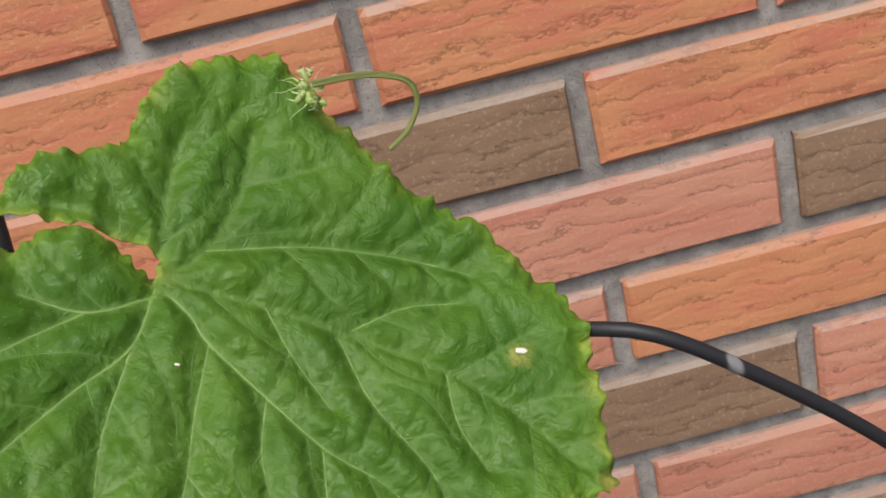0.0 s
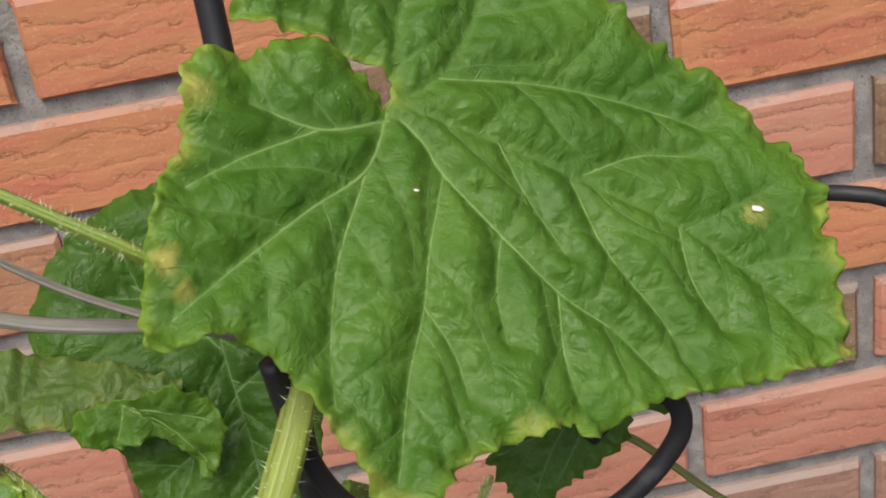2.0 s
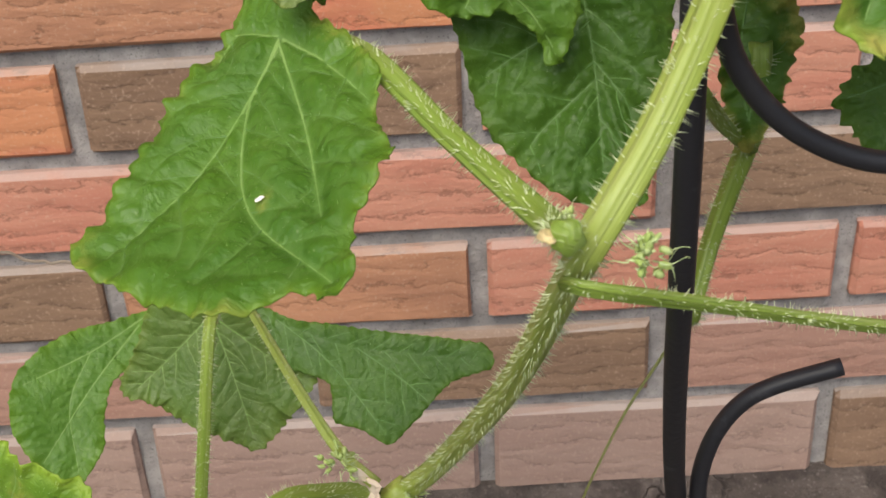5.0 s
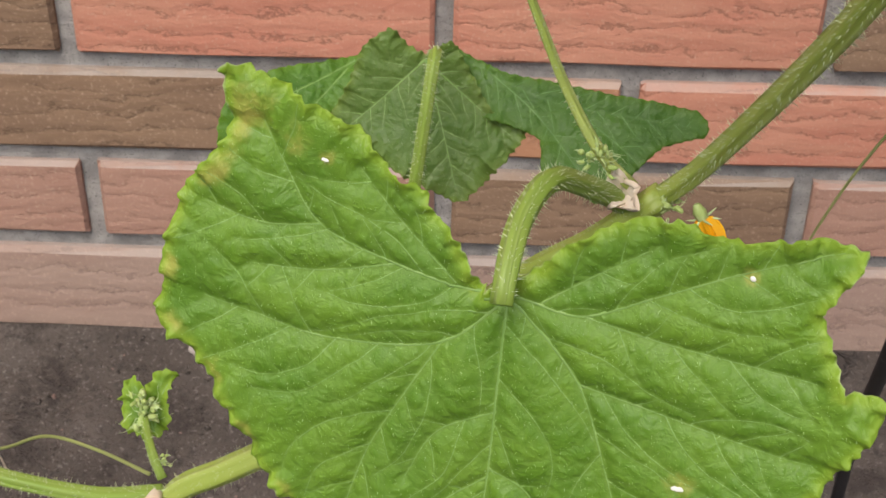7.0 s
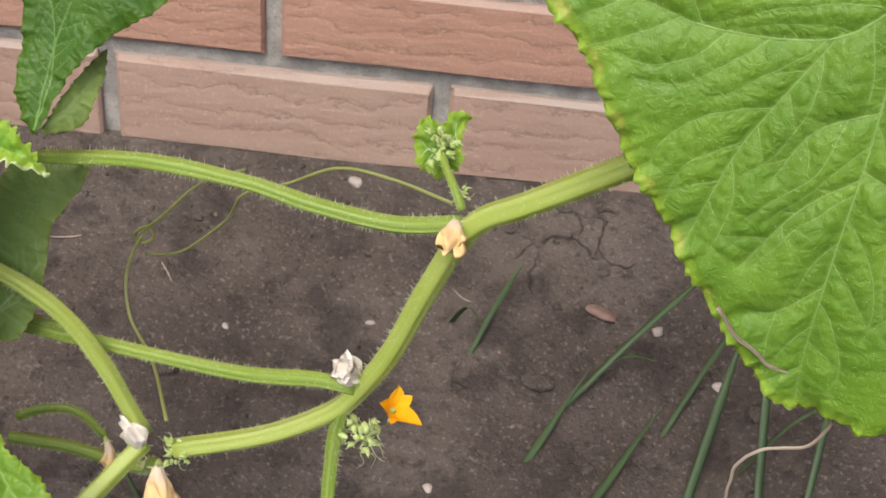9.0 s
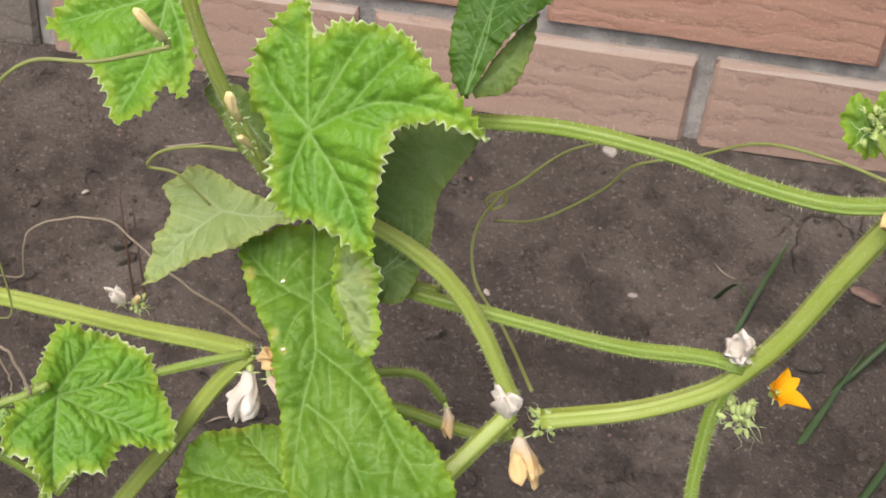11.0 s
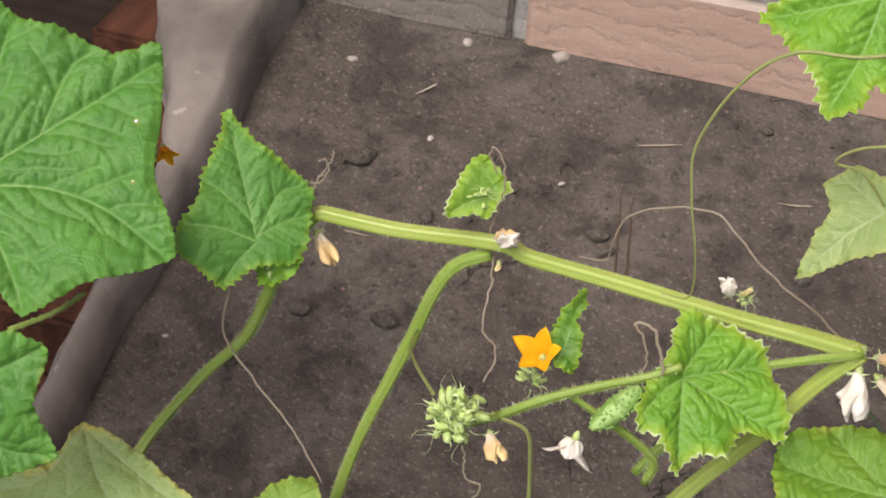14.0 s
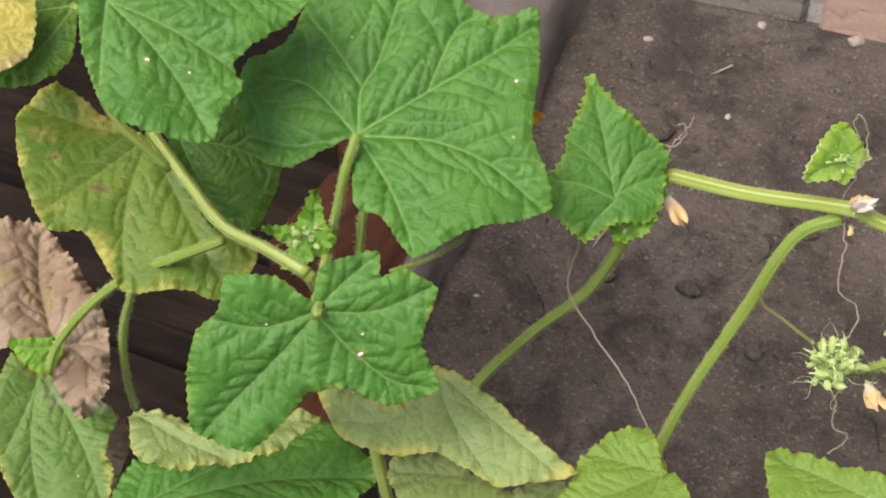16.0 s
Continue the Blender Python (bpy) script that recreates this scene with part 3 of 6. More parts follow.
def vein_lines(hub, tips, ribs, size, inside, seed):
    """The veins of a blade as (points, half width at root, at tip, order, number of its main vein): main veins first,
    then side veins and cross veins that grow until they meet another vein, so that they close a net."""
    rng = np.random.RandomState(seed)
    hub = np.asarray(hub, float) / 1000
    lines = []
    for rib in ribs or ():
        l = arc_points(spline(np.c_[np.asarray(rib, float) / 1000, np.zeros(len(rib))], 40)[:, :2], 0.001)
        root = np.linalg.norm(l[0] - hub) < 0.007
        k = min(1.25, 0.55 + size / 0.16)
        lines.append((l, (0.00064 if root else 0.00036) * k, 0.00016, 1, len(lines)))
    if not ribs:
        for tip in np.asarray(tips, float) / 1000:
            d = tip - hub
            long = np.linalg.norm(d)
            if long < 0.004:
                continue
            side = np.array([-d[1], d[0]])
            u = np.linspace(0, 1, 14)[:, None]
            l = arc_points(hub + d * u + side * rng.uniform(-0.09, 0.09) * np.sin(u * math.pi), 0.001)
            lines.append((l, 0.00062 * min(1.2, 0.4 + long / 0.07), 0.00014, 1, len(lines)))
    taken = [l for l, *_ in lines]
    for order, space, reach, lean in ((2, min(0.0125, max(0.005, size * 0.13)), 0.42 * size, (42, 58)), (3, min(0.0062, max(0.004, size * 0.08)), 0.016, (58, 84))):
        for l, w0, w1, parent, main in [q for q in lines if q[3] < order]:
            k = np.r_[0, np.cumsum(np.linalg.norm(np.diff(l, axis=0), axis=1))]
            at, flip = space * rng.uniform(0.5, 0.9), rng.choice((-1, 1))
            while at < k[-1] - 0.3 * space:
                i = min(len(l) - 2, int(np.searchsorted(k, at)))
                e = l[i + 1] - l[i]
                e = e / (np.linalg.norm(e) + 1e-9)
                for sign in ((flip, -flip) if order == 3 else (flip,)):
                    ang = sign * radians(rng.uniform(*lean))
                    g = np.array([e[0] * math.cos(ang) - e[1] * math.sin(ang), e[0] * math.sin(ang) + e[1] * math.cos(ang)])
                    others = np.vstack(taken)
                    others = others[np.linalg.norm(others - l[i], axis=1) > 0.0021]
                    p, row = l[i].copy(), [l[i].copy()]
                    most = reach * rng.uniform(0.7, 1.0) * (1 - 0.55 * at / k[-1] if order == 2 else 1)
                    curl = -sign * rng.uniform(0.006, 0.022) if order == 2 else rng.uniform(-0.05, 0.05)
                    while len(row) * 0.001 < most:
                        turn = curl + rng.uniform(-0.10, 0.10)
                        g = np.array([g[0] * math.cos(turn) - g[1] * math.sin(turn), g[0] * math.sin(turn) + g[1] * math.cos(turn)])
                        p = p + g * 0.001
                        near = others - p
                        if len(others) and np.einsum("ij,ij->i", near, near).min() < 0.0011 ** 2:
                            row.append(p)
                            break
                        if not inside(p):
                            break
                        row.append(p)
                    if len(row) > 3:
                        row = np.array(row)
                        lines.append((row, 0.00024 if order == 2 else 0.00012, 0.0001 if order == 2 else 0.00007, order, main))
                        taken.append(row[1:])
                flip = -flip
                at += space * rng.uniform(0.75, 1.25) * (0.62 if order == 2 else 1.0)
    return lines


def tree_of(pts):
    tree = KDTree(len(pts))
    for k, (x, y) in enumerate(pts.tolist()):
        tree.insert((x, y, 0.0), k)
    tree.balance()
    return tree


def piece(kind, centre, xaxis, normal, pts, hub=(0, 0), veins=None, spots=(), quilt=1.0, teeth=1.6, wave=1.5, yellow=0.12, tone="mid", frost=0.0, cup=0.0, ribs=None, scorch=()):
    """One blade or folded lobe of a leaf: a two-sided puckered sheet with raised veins."""
    CUR["n"] += 1
    seed = CUR["n"]
    c, nz = Vector(centre), Vector(normal).normalized()
    ax = Vector(xaxis)
    ax = (ax - nz * ax.dot(nz)).normalized()
    ay = nz.cross(ax)
    frame3 = np.array([ax, ay, nz])
    edge, s = outline_of(pts, teeth, seed)
    nb = len(edge)
    size = np.abs(edge).max()
    ea, eb = edge, np.roll(edge, -1, 0)

    def within(q):
        """Which points lie inside the margin."""
        hit = np.zeros(len(q), bool)
        for (x0, y0), (x1, y1) in zip(ea, eb):
            if y0 != y1:
                hit ^= ((y0 > q[:, 1]) != (y1 > q[:, 1])) & (q[:, 0] < (x1 - x0) * (q[:, 1] - y0) / (y1 - y0) + x0)
        return hit

    low2, cell = edge.min(0) - 0.001, 0.0005
    cols, rows2 = (int(k) for k in (edge.max(0) + 0.001 - low2) / cell)
    cx, cy = np.meshgrid(np.arange(cols) + 0.5, np.arange(rows2) + 0.5, indexing="ij")
    mask = within(np.stack([cx.ravel(), cy.ravel()], 1) * cell + low2).reshape(cols, rows2)

    def inside(p):
        i, j = int((p[0] - low2[0]) / cell), int((p[1] - low2[1]) / cell)
        return 0 <= i < cols and 0 <= j < rows2 and mask[i, j]

    lines = vein_lines(hub, veins or [edge[i] * 900 for i in range(0, nb, max(1, nb // 5))], ribs, size, inside, seed)
    fine = [arc_points(l, 0.0003) for l, *_ in lines]
    all_tree = tree_of(np.vstack(fine))
    main_tree = tree_of(np.vstack([q for q, l in zip(fine, lines) if l[3] == 1] or fine))
    side_tree = tree_of(np.vstack([q for q, l in zip(fine, lines) if l[3] <= 2] or fine))
    edge_tree = tree_of(edge)

    def vein_gap(q):
        q3 = np.c_[q, np.zeros(len(q))].tolist()
        return tuple(np.array([tree.find(x)[2] for x in q3]) for tree in (all_tree, main_tree, side_tree))

    rng = np.random.RandomState(seed + 100)
    ph = rng.uniform(0, 6.28, 6)

    def margin(q):
        """Distance to the margin and the place along it."""
        hit = [edge_tree.find(x) for x in np.c_[q, np.zeros(len(q))].tolist()]
        return np.array([h[2] for h in hit]), s[[h[1] for h in hit]]

    def height(q, reach, arc, gap, main, branch):
        inner = np.clip(reach / 0.005, 0.15, 1)
        z = quilt * inner * (0.00052 * (1 - np.exp(-((gap / 0.0015) ** 1.3))) + 0.0009 * (1 - np.exp(-((branch / 0.0036) ** 1.2))))
        z -= quilt * (0.0007 * np.exp(-((main / 0.003) ** 2)) + 0.0016 * np.exp(-((main / 0.010) ** 1.5)))
        z += 0.03 * size * (np.sin(q[:, 0] / size * 2.6 + ph[0]) + np.sin(q[:, 1] / size * 3.1 + ph[1]))
        pucker = np.sin(q[:, 0] * 560 + ph[2] + 2.5 * np.sin(q[:, 1] * 230 + ph[1])) * np.sin(q[:, 1] * 510 + ph[3] + 2.5 * np.sin(q[:, 0] * 210))
        z += quilt * 0.00008 * pucker * np.clip(gap / 0.003, 0, 1)
        z += wave * 0.0007 * np.exp(-reach / 0.0045) * (np.sin(arc * 210 + ph[4]) + 0.8 * np.sin(arc * 530 + ph[5]) + 0.5 * np.sin(arc * 1100))
        z += cup * (q**2).sum(1)
        return z

    # margin, veins and an uneven net of points between them
    step = min(0.0012, max(0.0008, size / 60))
    lo, hi = edge.min(0), edge.max(0)
    gx, gy = np.meshgrid(np.arange(lo[0], hi[0], step), np.arange(lo[1], hi[1], step * 0.87))
    gx[1::2] += step / 2
    net = np.stack([gx.ravel(), gy.ravel()], 1) + rng.uniform(-0.18, 0.18, (gx.size, 2)) * step
    net = net[within(net)]
    net = net[(margin(net)[0] > 0.5 * step) & (vein_gap(net)[0] > 0.45 * step)]
    spine = []
    for l, *_ in lines:
        k = max(4, int(np.linalg.norm(np.diff(l, axis=0), axis=1).sum() / step))
        u = np.linspace(0, len(l) - 1, k)
        spine.append(np.stack([np.interp(u, np.arange(len(l)), l[:, 0]), np.interp(u, np.arange(len(l)), l[:, 1])], 1))
    spine = np.vstack(spine)
    spine = spine[within(spine)]
    spine = spine[margin(spine)[0] > 0.6 * step] if len(spine) else spine
    cloud = [Vector(q) for q in np.vstack([edge, net, spine]).tolist()]
    got = delaunay_2d_cdt(cloud, [(k, (k + 1) % nb) for k in range(nb)], [], 1, 0.00005)
    flat = np.array([tuple(q) for q in got[0]])
    faces = [tuple(q) if (flat[q[1]][0] - flat[q[0]][0]) * (flat[q[2]][1] - flat[q[0]][1]) > (flat[q[1]][1] - flat[q[0]][1]) * (flat[q[2]][0] - flat[q[0]][0]) else tuple(q)[::-1] for q in got[2]]
    reach, arc = margin(flat)
    gap, main, branch = vein_gap(flat)
    z = height(flat, reach, arc, gap, main, branch)
    top = np.c_[flat, z] @ frame3 + np.array(c)
    low = np.c_[flat, z - 0.00035] @ frame3 + np.array(c)
    n1 = len(flat)
    under = [tuple(n1 + k for k in q[::-1]) for q in faces]
    used = {}
    for q in faces:
        for k in range(3):
            used[(q[k], q[(k + 1) % 3])] = 1
    rim = [(j, i, n1 + i, n1 + j) for i, j in used if (j, i) not in used]
    index = np.r_[np.zeros(len(faces), int), np.ones(len(under), int), np.zeros(len(rim), int)]
    below = "under" if tone in ("mid", "fresh", "dark", "bright", "light", "mid2", "grey", "under", "dusty") else tone
    me = mesh("leaf", np.vstack([top, low]), faces + under + rim, [LEAF[tone], LEAF[below]], True, index)
    uv = me.uv_layers.new(name="UVMap")
    loops = np.empty(len(me.loops), np.int32)
    me.loops.foreach_get("vertex_index", loops)
    uv.data.foreach_set("uv", (np.vstack([flat, flat]) + seed * 0.37)[loops].ravel())
    patch = 0.5 + 0.5 * np.sin(arc * 37 + ph[0]) * np.sin(arc * 91 + ph[2])
    fade = 0.5 + 0.5 * np.exp(-np.linalg.norm(flat - np.asarray(hub) / 1000, axis=1) / (0.6 * size))
    vals = {"vein": np.maximum.reduce([0.9 * fade * np.exp(-((main / 0.0010) ** 2)), 0.5 * np.exp(-((branch / 0.0008) ** 2)), 0.28 * np.exp(-((gap / 0.0007) ** 2))]),
            "rim": np.exp(-reach / 0.0022) * (0.55 + 0.45 * patch),
            "yellow": yellow * np.clip(np.exp(-reach / (0.002 + 0.015 * yellow * patch**1.5)) * (0.45 + 0.9 * patch), 0, 1.2),
            "frost": frost * np.exp(-reach / 0.0036) * (0.7 + 0.3 * patch)}
    for x, y, mm in spots:
        if mm > 2.4:
            vals["yellow"] = np.maximum(vals["yellow"], 0.5 * np.exp(-((flat[:, 0] - x / 1000) ** 2 + (flat[:, 1] - y / 1000) ** 2) / (0.0007 * mm) ** 2))
    for x, y, mm in scorch:
        vals["yellow"] = np.maximum(vals["yellow"], (0.40 + 0.42 * np.exp(-reach / 0.005)) * np.exp(-((flat[:, 0] - x / 1000) ** 2 + (flat[:, 1] - y / 1000) ** 2) / (0.001 * mm) ** 2))
    if tone in ("old", "yellow"):
        vals["yellow"] = np.clip(vals["yellow"] + 0.06, 0, 1.2)
    for name, val in vals.items():
        a = me.attributes.new(name, "FLOAT", "POINT")
        a.data.foreach_set("value", np.r_[val, val].astype(np.float32))
    if CUR["leaf"] is None:
        ob = linked("leaf", me, plant, CUR["label"])
        CUR["leaf"] = ob
    else:
        ob = linked("folded_lobe", me, CUR["leaf"])
    # each main vein with its branches is a real ridge on both faces
    tint = {"dark": "mid", "mid": "mid2", "bright": "mid2", "light": "mid2", "fresh": "mid2"}.get(tone, tone)
    vein_mat = LEAF_VEIN.get(tint) or LEAF_VEIN["mid2"]
    groups = [[row] for row in lines if row[3] == 1] + [[row for row in lines if row[3] == 2 and size > 0.04]]
    for group in groups:
        ev, ef = [], []
        for l, w0, w1, order, _ in group:
            l = arc_points(l, 0.002)
            fl, al = margin(l)
            keep = within(l) & (fl > 0.0012)
            if not keep[0]:
                continue
            stop = len(keep) if keep.all() else int(np.argmin(keep))
            l, fl, al = l[:stop], fl[:stop], al[:stop]
            if len(l) < 3:
                continue
            t = np.gradient(l, axis=0)
            t /= np.linalg.norm(t, axis=1)[:, None] + 1e-9
            side = np.stack([-t[:, 1], t[:, 0]], 1)
            w = np.linspace(w0, w1, len(l))[:, None]
            zc = height(l, fl, al, *vein_gap(l))
            rise = w[:, 0]
            first = len(ev)
            for x3 in zip(np.c_[l + side * w, zc], np.c_[l, zc + rise * 0.45], np.c_[l - side * w, zc], np.c_[l, zc - 0.0004 - rise * 1.2]):
                ev.extend(x3)
            for k in range(len(l) - 1):
                q = first + 4 * k
                ef += [(q + i, q + (i + 1) % 4, q + 4 + (i + 1) % 4, q + 4 + i) for i in range(4)]
        if ev:
            thin = group is groups[-1]
            ob2 = linked("side_vein" if thin else "vein", mesh("vein", np.array(ev) @ frame3 + np.array(c), ef, LEAF_VEIN["mid"] if thin and tone in ("mid", "fresh", "dark") else vein_mat), CUR["leaf"])
            if thin:
                tagged(ob2, kind="stuff")
    if size > 0.03 and tone not in ("dry", "yellow"):
        pick = rng.choice(len(top), min(len(top), int(len(top) * (0.3 if size > 0.06 else 0.15))), replace=False)
        hv, hf = [], []
        lean = rng.normal(size=(len(pick), 3)) * 0.5 + np.array(nz) + np.array(ax) * 0.5
        for k, d3 in zip(pick, lean):
            w3 = np.cross(d3, (0.3, 0.2, 0.9)) * 0.00004
            b0 = len(hv)
            hv += [top[k] + w3, top[k] - w3, top[k] + d3 * rng.uniform(0.0003, 0.0009)]
            hf.append((b0, b0 + 1, b0 + 2))
        tagged(linked("hairs", mesh("hairs", hv, hf, M_HAIR), CUR["leaf"]), kind="stuff")
    # negative sizes give dark discs that paint holes; the blade stays whole
    for x, y, mm in spots:
        q = np.array([[x / 1000, y / 1000]])
        zz = height(q, np.array([0.02]), np.array([0.0]), *vein_gap(q))[0]
        a = np.linspace(0, 6.283, 13)[:-1]
        rr = abs(mm) / 5200 * (1 + 0.25 * np.sin(a * 2 + x) + 0.12 * np.sin(a * 5 + y))
        ring2 = np.c_[x / 1000 + rr * np.cos(a), y / 1000 + 0.7 * rr * np.sin(a), np.full(12, zz + 0.0007)]
        mid = [[x / 1000, y / 1000, zz + 0.0011]]
        vv = np.vstack([ring2, mid]) @ frame3 + np.array(c)
        linked("scar", mesh("scar", vv, [(k, (k + 1) % 12, 12) for k in range(12)], M_SCAR if mm > 0 else M_HOLE), CUR["leaf"], "small white insect scar" if mm > 0 else "small dark disc painted as an insect hole")
    return ob


def vein_material(name, a, b):
    m = Mat(name)
    col = m.mix(m.ramp(m.noise(m.coords(), 80, 3), 0.3, 0.7), a, b)
    m.finish(col, 0.5)
    m.translucent(b, 0.25)
    return m.m


LEAF_VEIN = {
    "mid": vein_material("vein_mid", (0.11, 0.235, 0.045), (0.15, 0.285, 0.065)),
    "mid2": vein_material("vein_light", (0.20, 0.345, 0.075), (0.25, 0.395, 0.105)),
    "pale": vein_material("vein_pale", (0.32, 0.40, 0.16), (0.38, 0.45, 0.22)),
    "under": vein_material("vein_under", (0.23, 0.33, 0.11), (0.28, 0.38, 0.15)),
    "dry": vein_material("vein_dry", (0.45, 0.33, 0.2), (0.5, 0.4, 0.26)),
    "yellow": vein_material("vein_yellow", (0.5, 0.46, 0.15), (0.55, 0.5, 0.2)),
    "old": vein_material("vein_old", (0.24, 0.30, 0.07), (0.30, 0.34, 0.1)),
}


def bristles(c, radii, parent, per_m, long, seed):
    rng = np.random.RandomState(seed)
    t, a, b = frames_along(c)
    n = int(per_m * np.linalg.norm(np.diff(c, axis=0), axis=1).sum())
    v, f = [], []
    for k in range(n):
        u = rng.uniform(0.5, len(c) - 1.5)
        i = int(u)
        p = c[i] + (c[i + 1] - c[i]) * (u - i)
        th = rng.uniform(0, 6.283)
        d = a[i] * math.cos(th) + b[i] * math.sin(th)
        d2 = d + t[i] * rng.uniform(-0.35, 0.35)
        w = np.cross(d, t[i]) * 0.0001
        r = radii[i]
        l = long * rng.uniform(0.45, 1.2)
        q = len(v)
        root = p + d * r * 0.96
        v += [root + w, root - w, root + t[i] * 0.0002, root + d2 * l]
        f += [(q, q + 1, q + 3), (q + 1, q + 2, q + 3), (q + 2, q, q + 3)]
    if v:
        tagged(linked("bristles", mesh("bristles", v, f, M_BRISTLE), parent), kind="stuff")


def stem(kind, pts, r0, r1):
    CUR["n"] += 1
    long = np.linalg.norm(np.diff(np.array(pts), axis=0), axis=1).sum()
    n = int(max(14, min(90, long / 0.005)))
    c = spline(pts, n)
    rng = np.random.RandomState(CUR["n"])
    wob = np.interp(np.arange(n), np.linspace(0, n, 9), rng.uniform(0.92, 1.08, 9))
    radii = np.linspace(r0, r1, n) / 1000 * wob * 1.1
    ob = linked("stem" if kind == "stem" else "leaf_stalk", tube_mesh("stem", c, radii, M_STEM if kind == "stem" else M_STALK, 30, 0.1), plant)
    bristles(c, radii, ob, 5600 if r0 > 2 else 4200, 0.0024 if r0 > 2 else 0.0016, CUR["n"])


def tendril(pts, r0, r1, kind):
    n = 60
    c = spline(pts, n)
    CUR["n"] += 1
    rng = np.random.RandomState(CUR["n"])
    if kind == "dry":
        c[:, 2] += np.interp(np.arange(n), np.linspace(0, n, 26), rng.uniform(-0.0009, 0.0009, 26))
        c[:, 0] += np.interp(np.arange(n), np.linspace(0, n, 26), rng.uniform(-0.0009, 0.0009, 26))
    linked("tendril", tube_mesh("tendril", c, np.linspace(r0, r1, n) / 1000 * 0.85, M_TENDRIL if kind == "green" else M_DRYT, 8), plant,
           "thin green curling tendril" if kind == "green" else "dry straw coloured tendril")


def strip_mesh(name, pts, width, mat, n=30):
    """A long thin blade with a keel and tapering ends."""
    c = spline(pts, n)
    t, a, b = frames_along(c)
    u = np.linspace(0, 1, n)
    w = width / 2000 * np.minimum(1, np.minimum(u * 9 + 0.25, (1 - u) * 3 + 0.05))[:, None]
    lift = b * w * 0.5
    v = np.stack([c - a * w + lift, c, c + a * w + lift, c - a * w + lift - b * 0.0003, c - b * 0.0003, c + a * w + lift - b * 0.0003], 1).reshape(-1, 3)
    f = []
    for i in range(n - 1):
        o, p = 6 * i, 6 * i + 6
        f += [(o, o + 1, p + 1, p), (o + 1, o + 2, p + 2, p + 1), (o + 3, p + 3, p + 4, o + 4), (o + 4, p + 4, p + 5, o + 5), (o, p, p + 3, o + 3), (o + 2, o + 5, p + 5, p + 2)]
    me = mesh(name, v, f, mat)
    uv = me.uv_layers.new(name="UVMap")
    loops = np.empty(len(me.loops), np.int32)
    me.loops.foreach_get("vertex_index", loops)
    uv.data.foreach_set("uv", np.stack([(loops // 6) * 0.004, (loops % 6) * 0.01], 1).ravel())
    return me


def dry_blade(pts, width):
    linked("dry_leaf_strip", strip_mesh("dry_leaf_strip", pts, width * 1.35, M_STRAW), plant, "dry grey grass like strip")


def spindle(p, d, long, r, v, f, bend=0.0, blunt=False):
    """A small pointed bud or sepal."""
    d = np.asarray(d, float)
    d = d / (np.linalg.norm(d) + 1e-9)
    s = np.cross(d, (0.31, 0.52, 0.79))
    s /= np.linalg.norm(s)
    w = np.cross(d, s)
    base = len(v)
    prof = ((0.0, 0.6), (0.3, 1.0), (0.7, 0.95), (0.94, 0.5)) if blunt else ((0.0, 0.45), (0.3, 1.0), (0.65, 0.75), (0.9, 0.3))
    for u, k in prof:
        for j in range(6):
            a = j * math.pi / 3
            v.append(p + d * long * u + (s * math.cos(a) + w * math.sin(a)) * r * k + s * bend * u * u)
    v.append(p + d * long + s * bend)
    for i in range(3):
        for j in range(6):
            f.append((base + 6 * i + j, base + 6 * i + (j + 1) % 6, base + 6 * i + 6 + (j + 1) % 6, base + 6 * i + 6 + j))
    for j in range(6):
        f.append((base + 18 + j, base + 18 + (j + 1) % 6, base + 24))


def bud_cluster(p, r, n):
    """A loose head of small plump buds, each with thin curling sepals."""
    CUR["n"] += 1
    rng = np.random.RandomState(CUR["n"])
    v, f, hv, hf = [], [], [], []
    p = np.array(p)
    r = r / 1000 * 1.15
    stretch = rng.uniform(0.7, 1.3, 3)
    for k in range(int(6 + n / 3.5)):
        d = rng.normal(size=3)
        d[2] += 0.2
        d /= np.linalg.norm(d)
        q = p + d * stretch * r * rng.uniform(0.05, 0.8)
        d = d + rng.normal(size=3) * 0.5
        d /= np.linalg.norm(d)
        long, fat = r * rng.uniform(0.28, 0.5), min(0.0021, r * rng.uniform(0.08, 0.16))
        spindle(q, d, long, fat, v, f, r * rng.uniform(-0.12, 0.12), True)
        for h in range(5):
            e = d * 0.6 + rng.normal(size=3) * 0.7
            spindle(q + d * long * rng.uniform(0.0, 0.8), e, r * rng.uniform(0.12, 0.3), max(0.0002, r * 0.03), hv, hf, r * rng.uniform(-0.3, 0.3))
    for k in range(9):
        d = rng.normal(size=3)
        d /= np.linalg.norm(d)
        side = np.cross(d, rng.normal(size=3))
        side /= np.linalg.norm(side)
        up = np.cross(d, side)
        turn = rng.uniform(1.5, 5.0)
        at = [p + d * r * (0.5 + 0.75 * u) + (side * math.sin(turn * u) + up * (1 - math.cos(turn * u))) * r * 0.3 * u for u in np.linspace(0, 1, 9)]
        for i, q in enumerate(at):
            w = 0.00022 * (1 - 0.75 * i / 8)
            hv += [q + side * w, q - side * w * 0.5 + up * w, q - side * w * 0.5 - up * w]
            if i:
                b = len(hv) - 6
                hf += [(b + j, b + (j + 1) % 3, b + 3 + (j + 1) % 3, b + 3 + j) for j in range(3)]
    ob = linked("flower_head", mesh("flower_head", v, f, M_BUD), plant, "fuzzy cluster of pale green flower buds")
    tagged(linked("fuzz", mesh("fuzz", hv, hf, M_SEPAL), ob), kind="stuff")


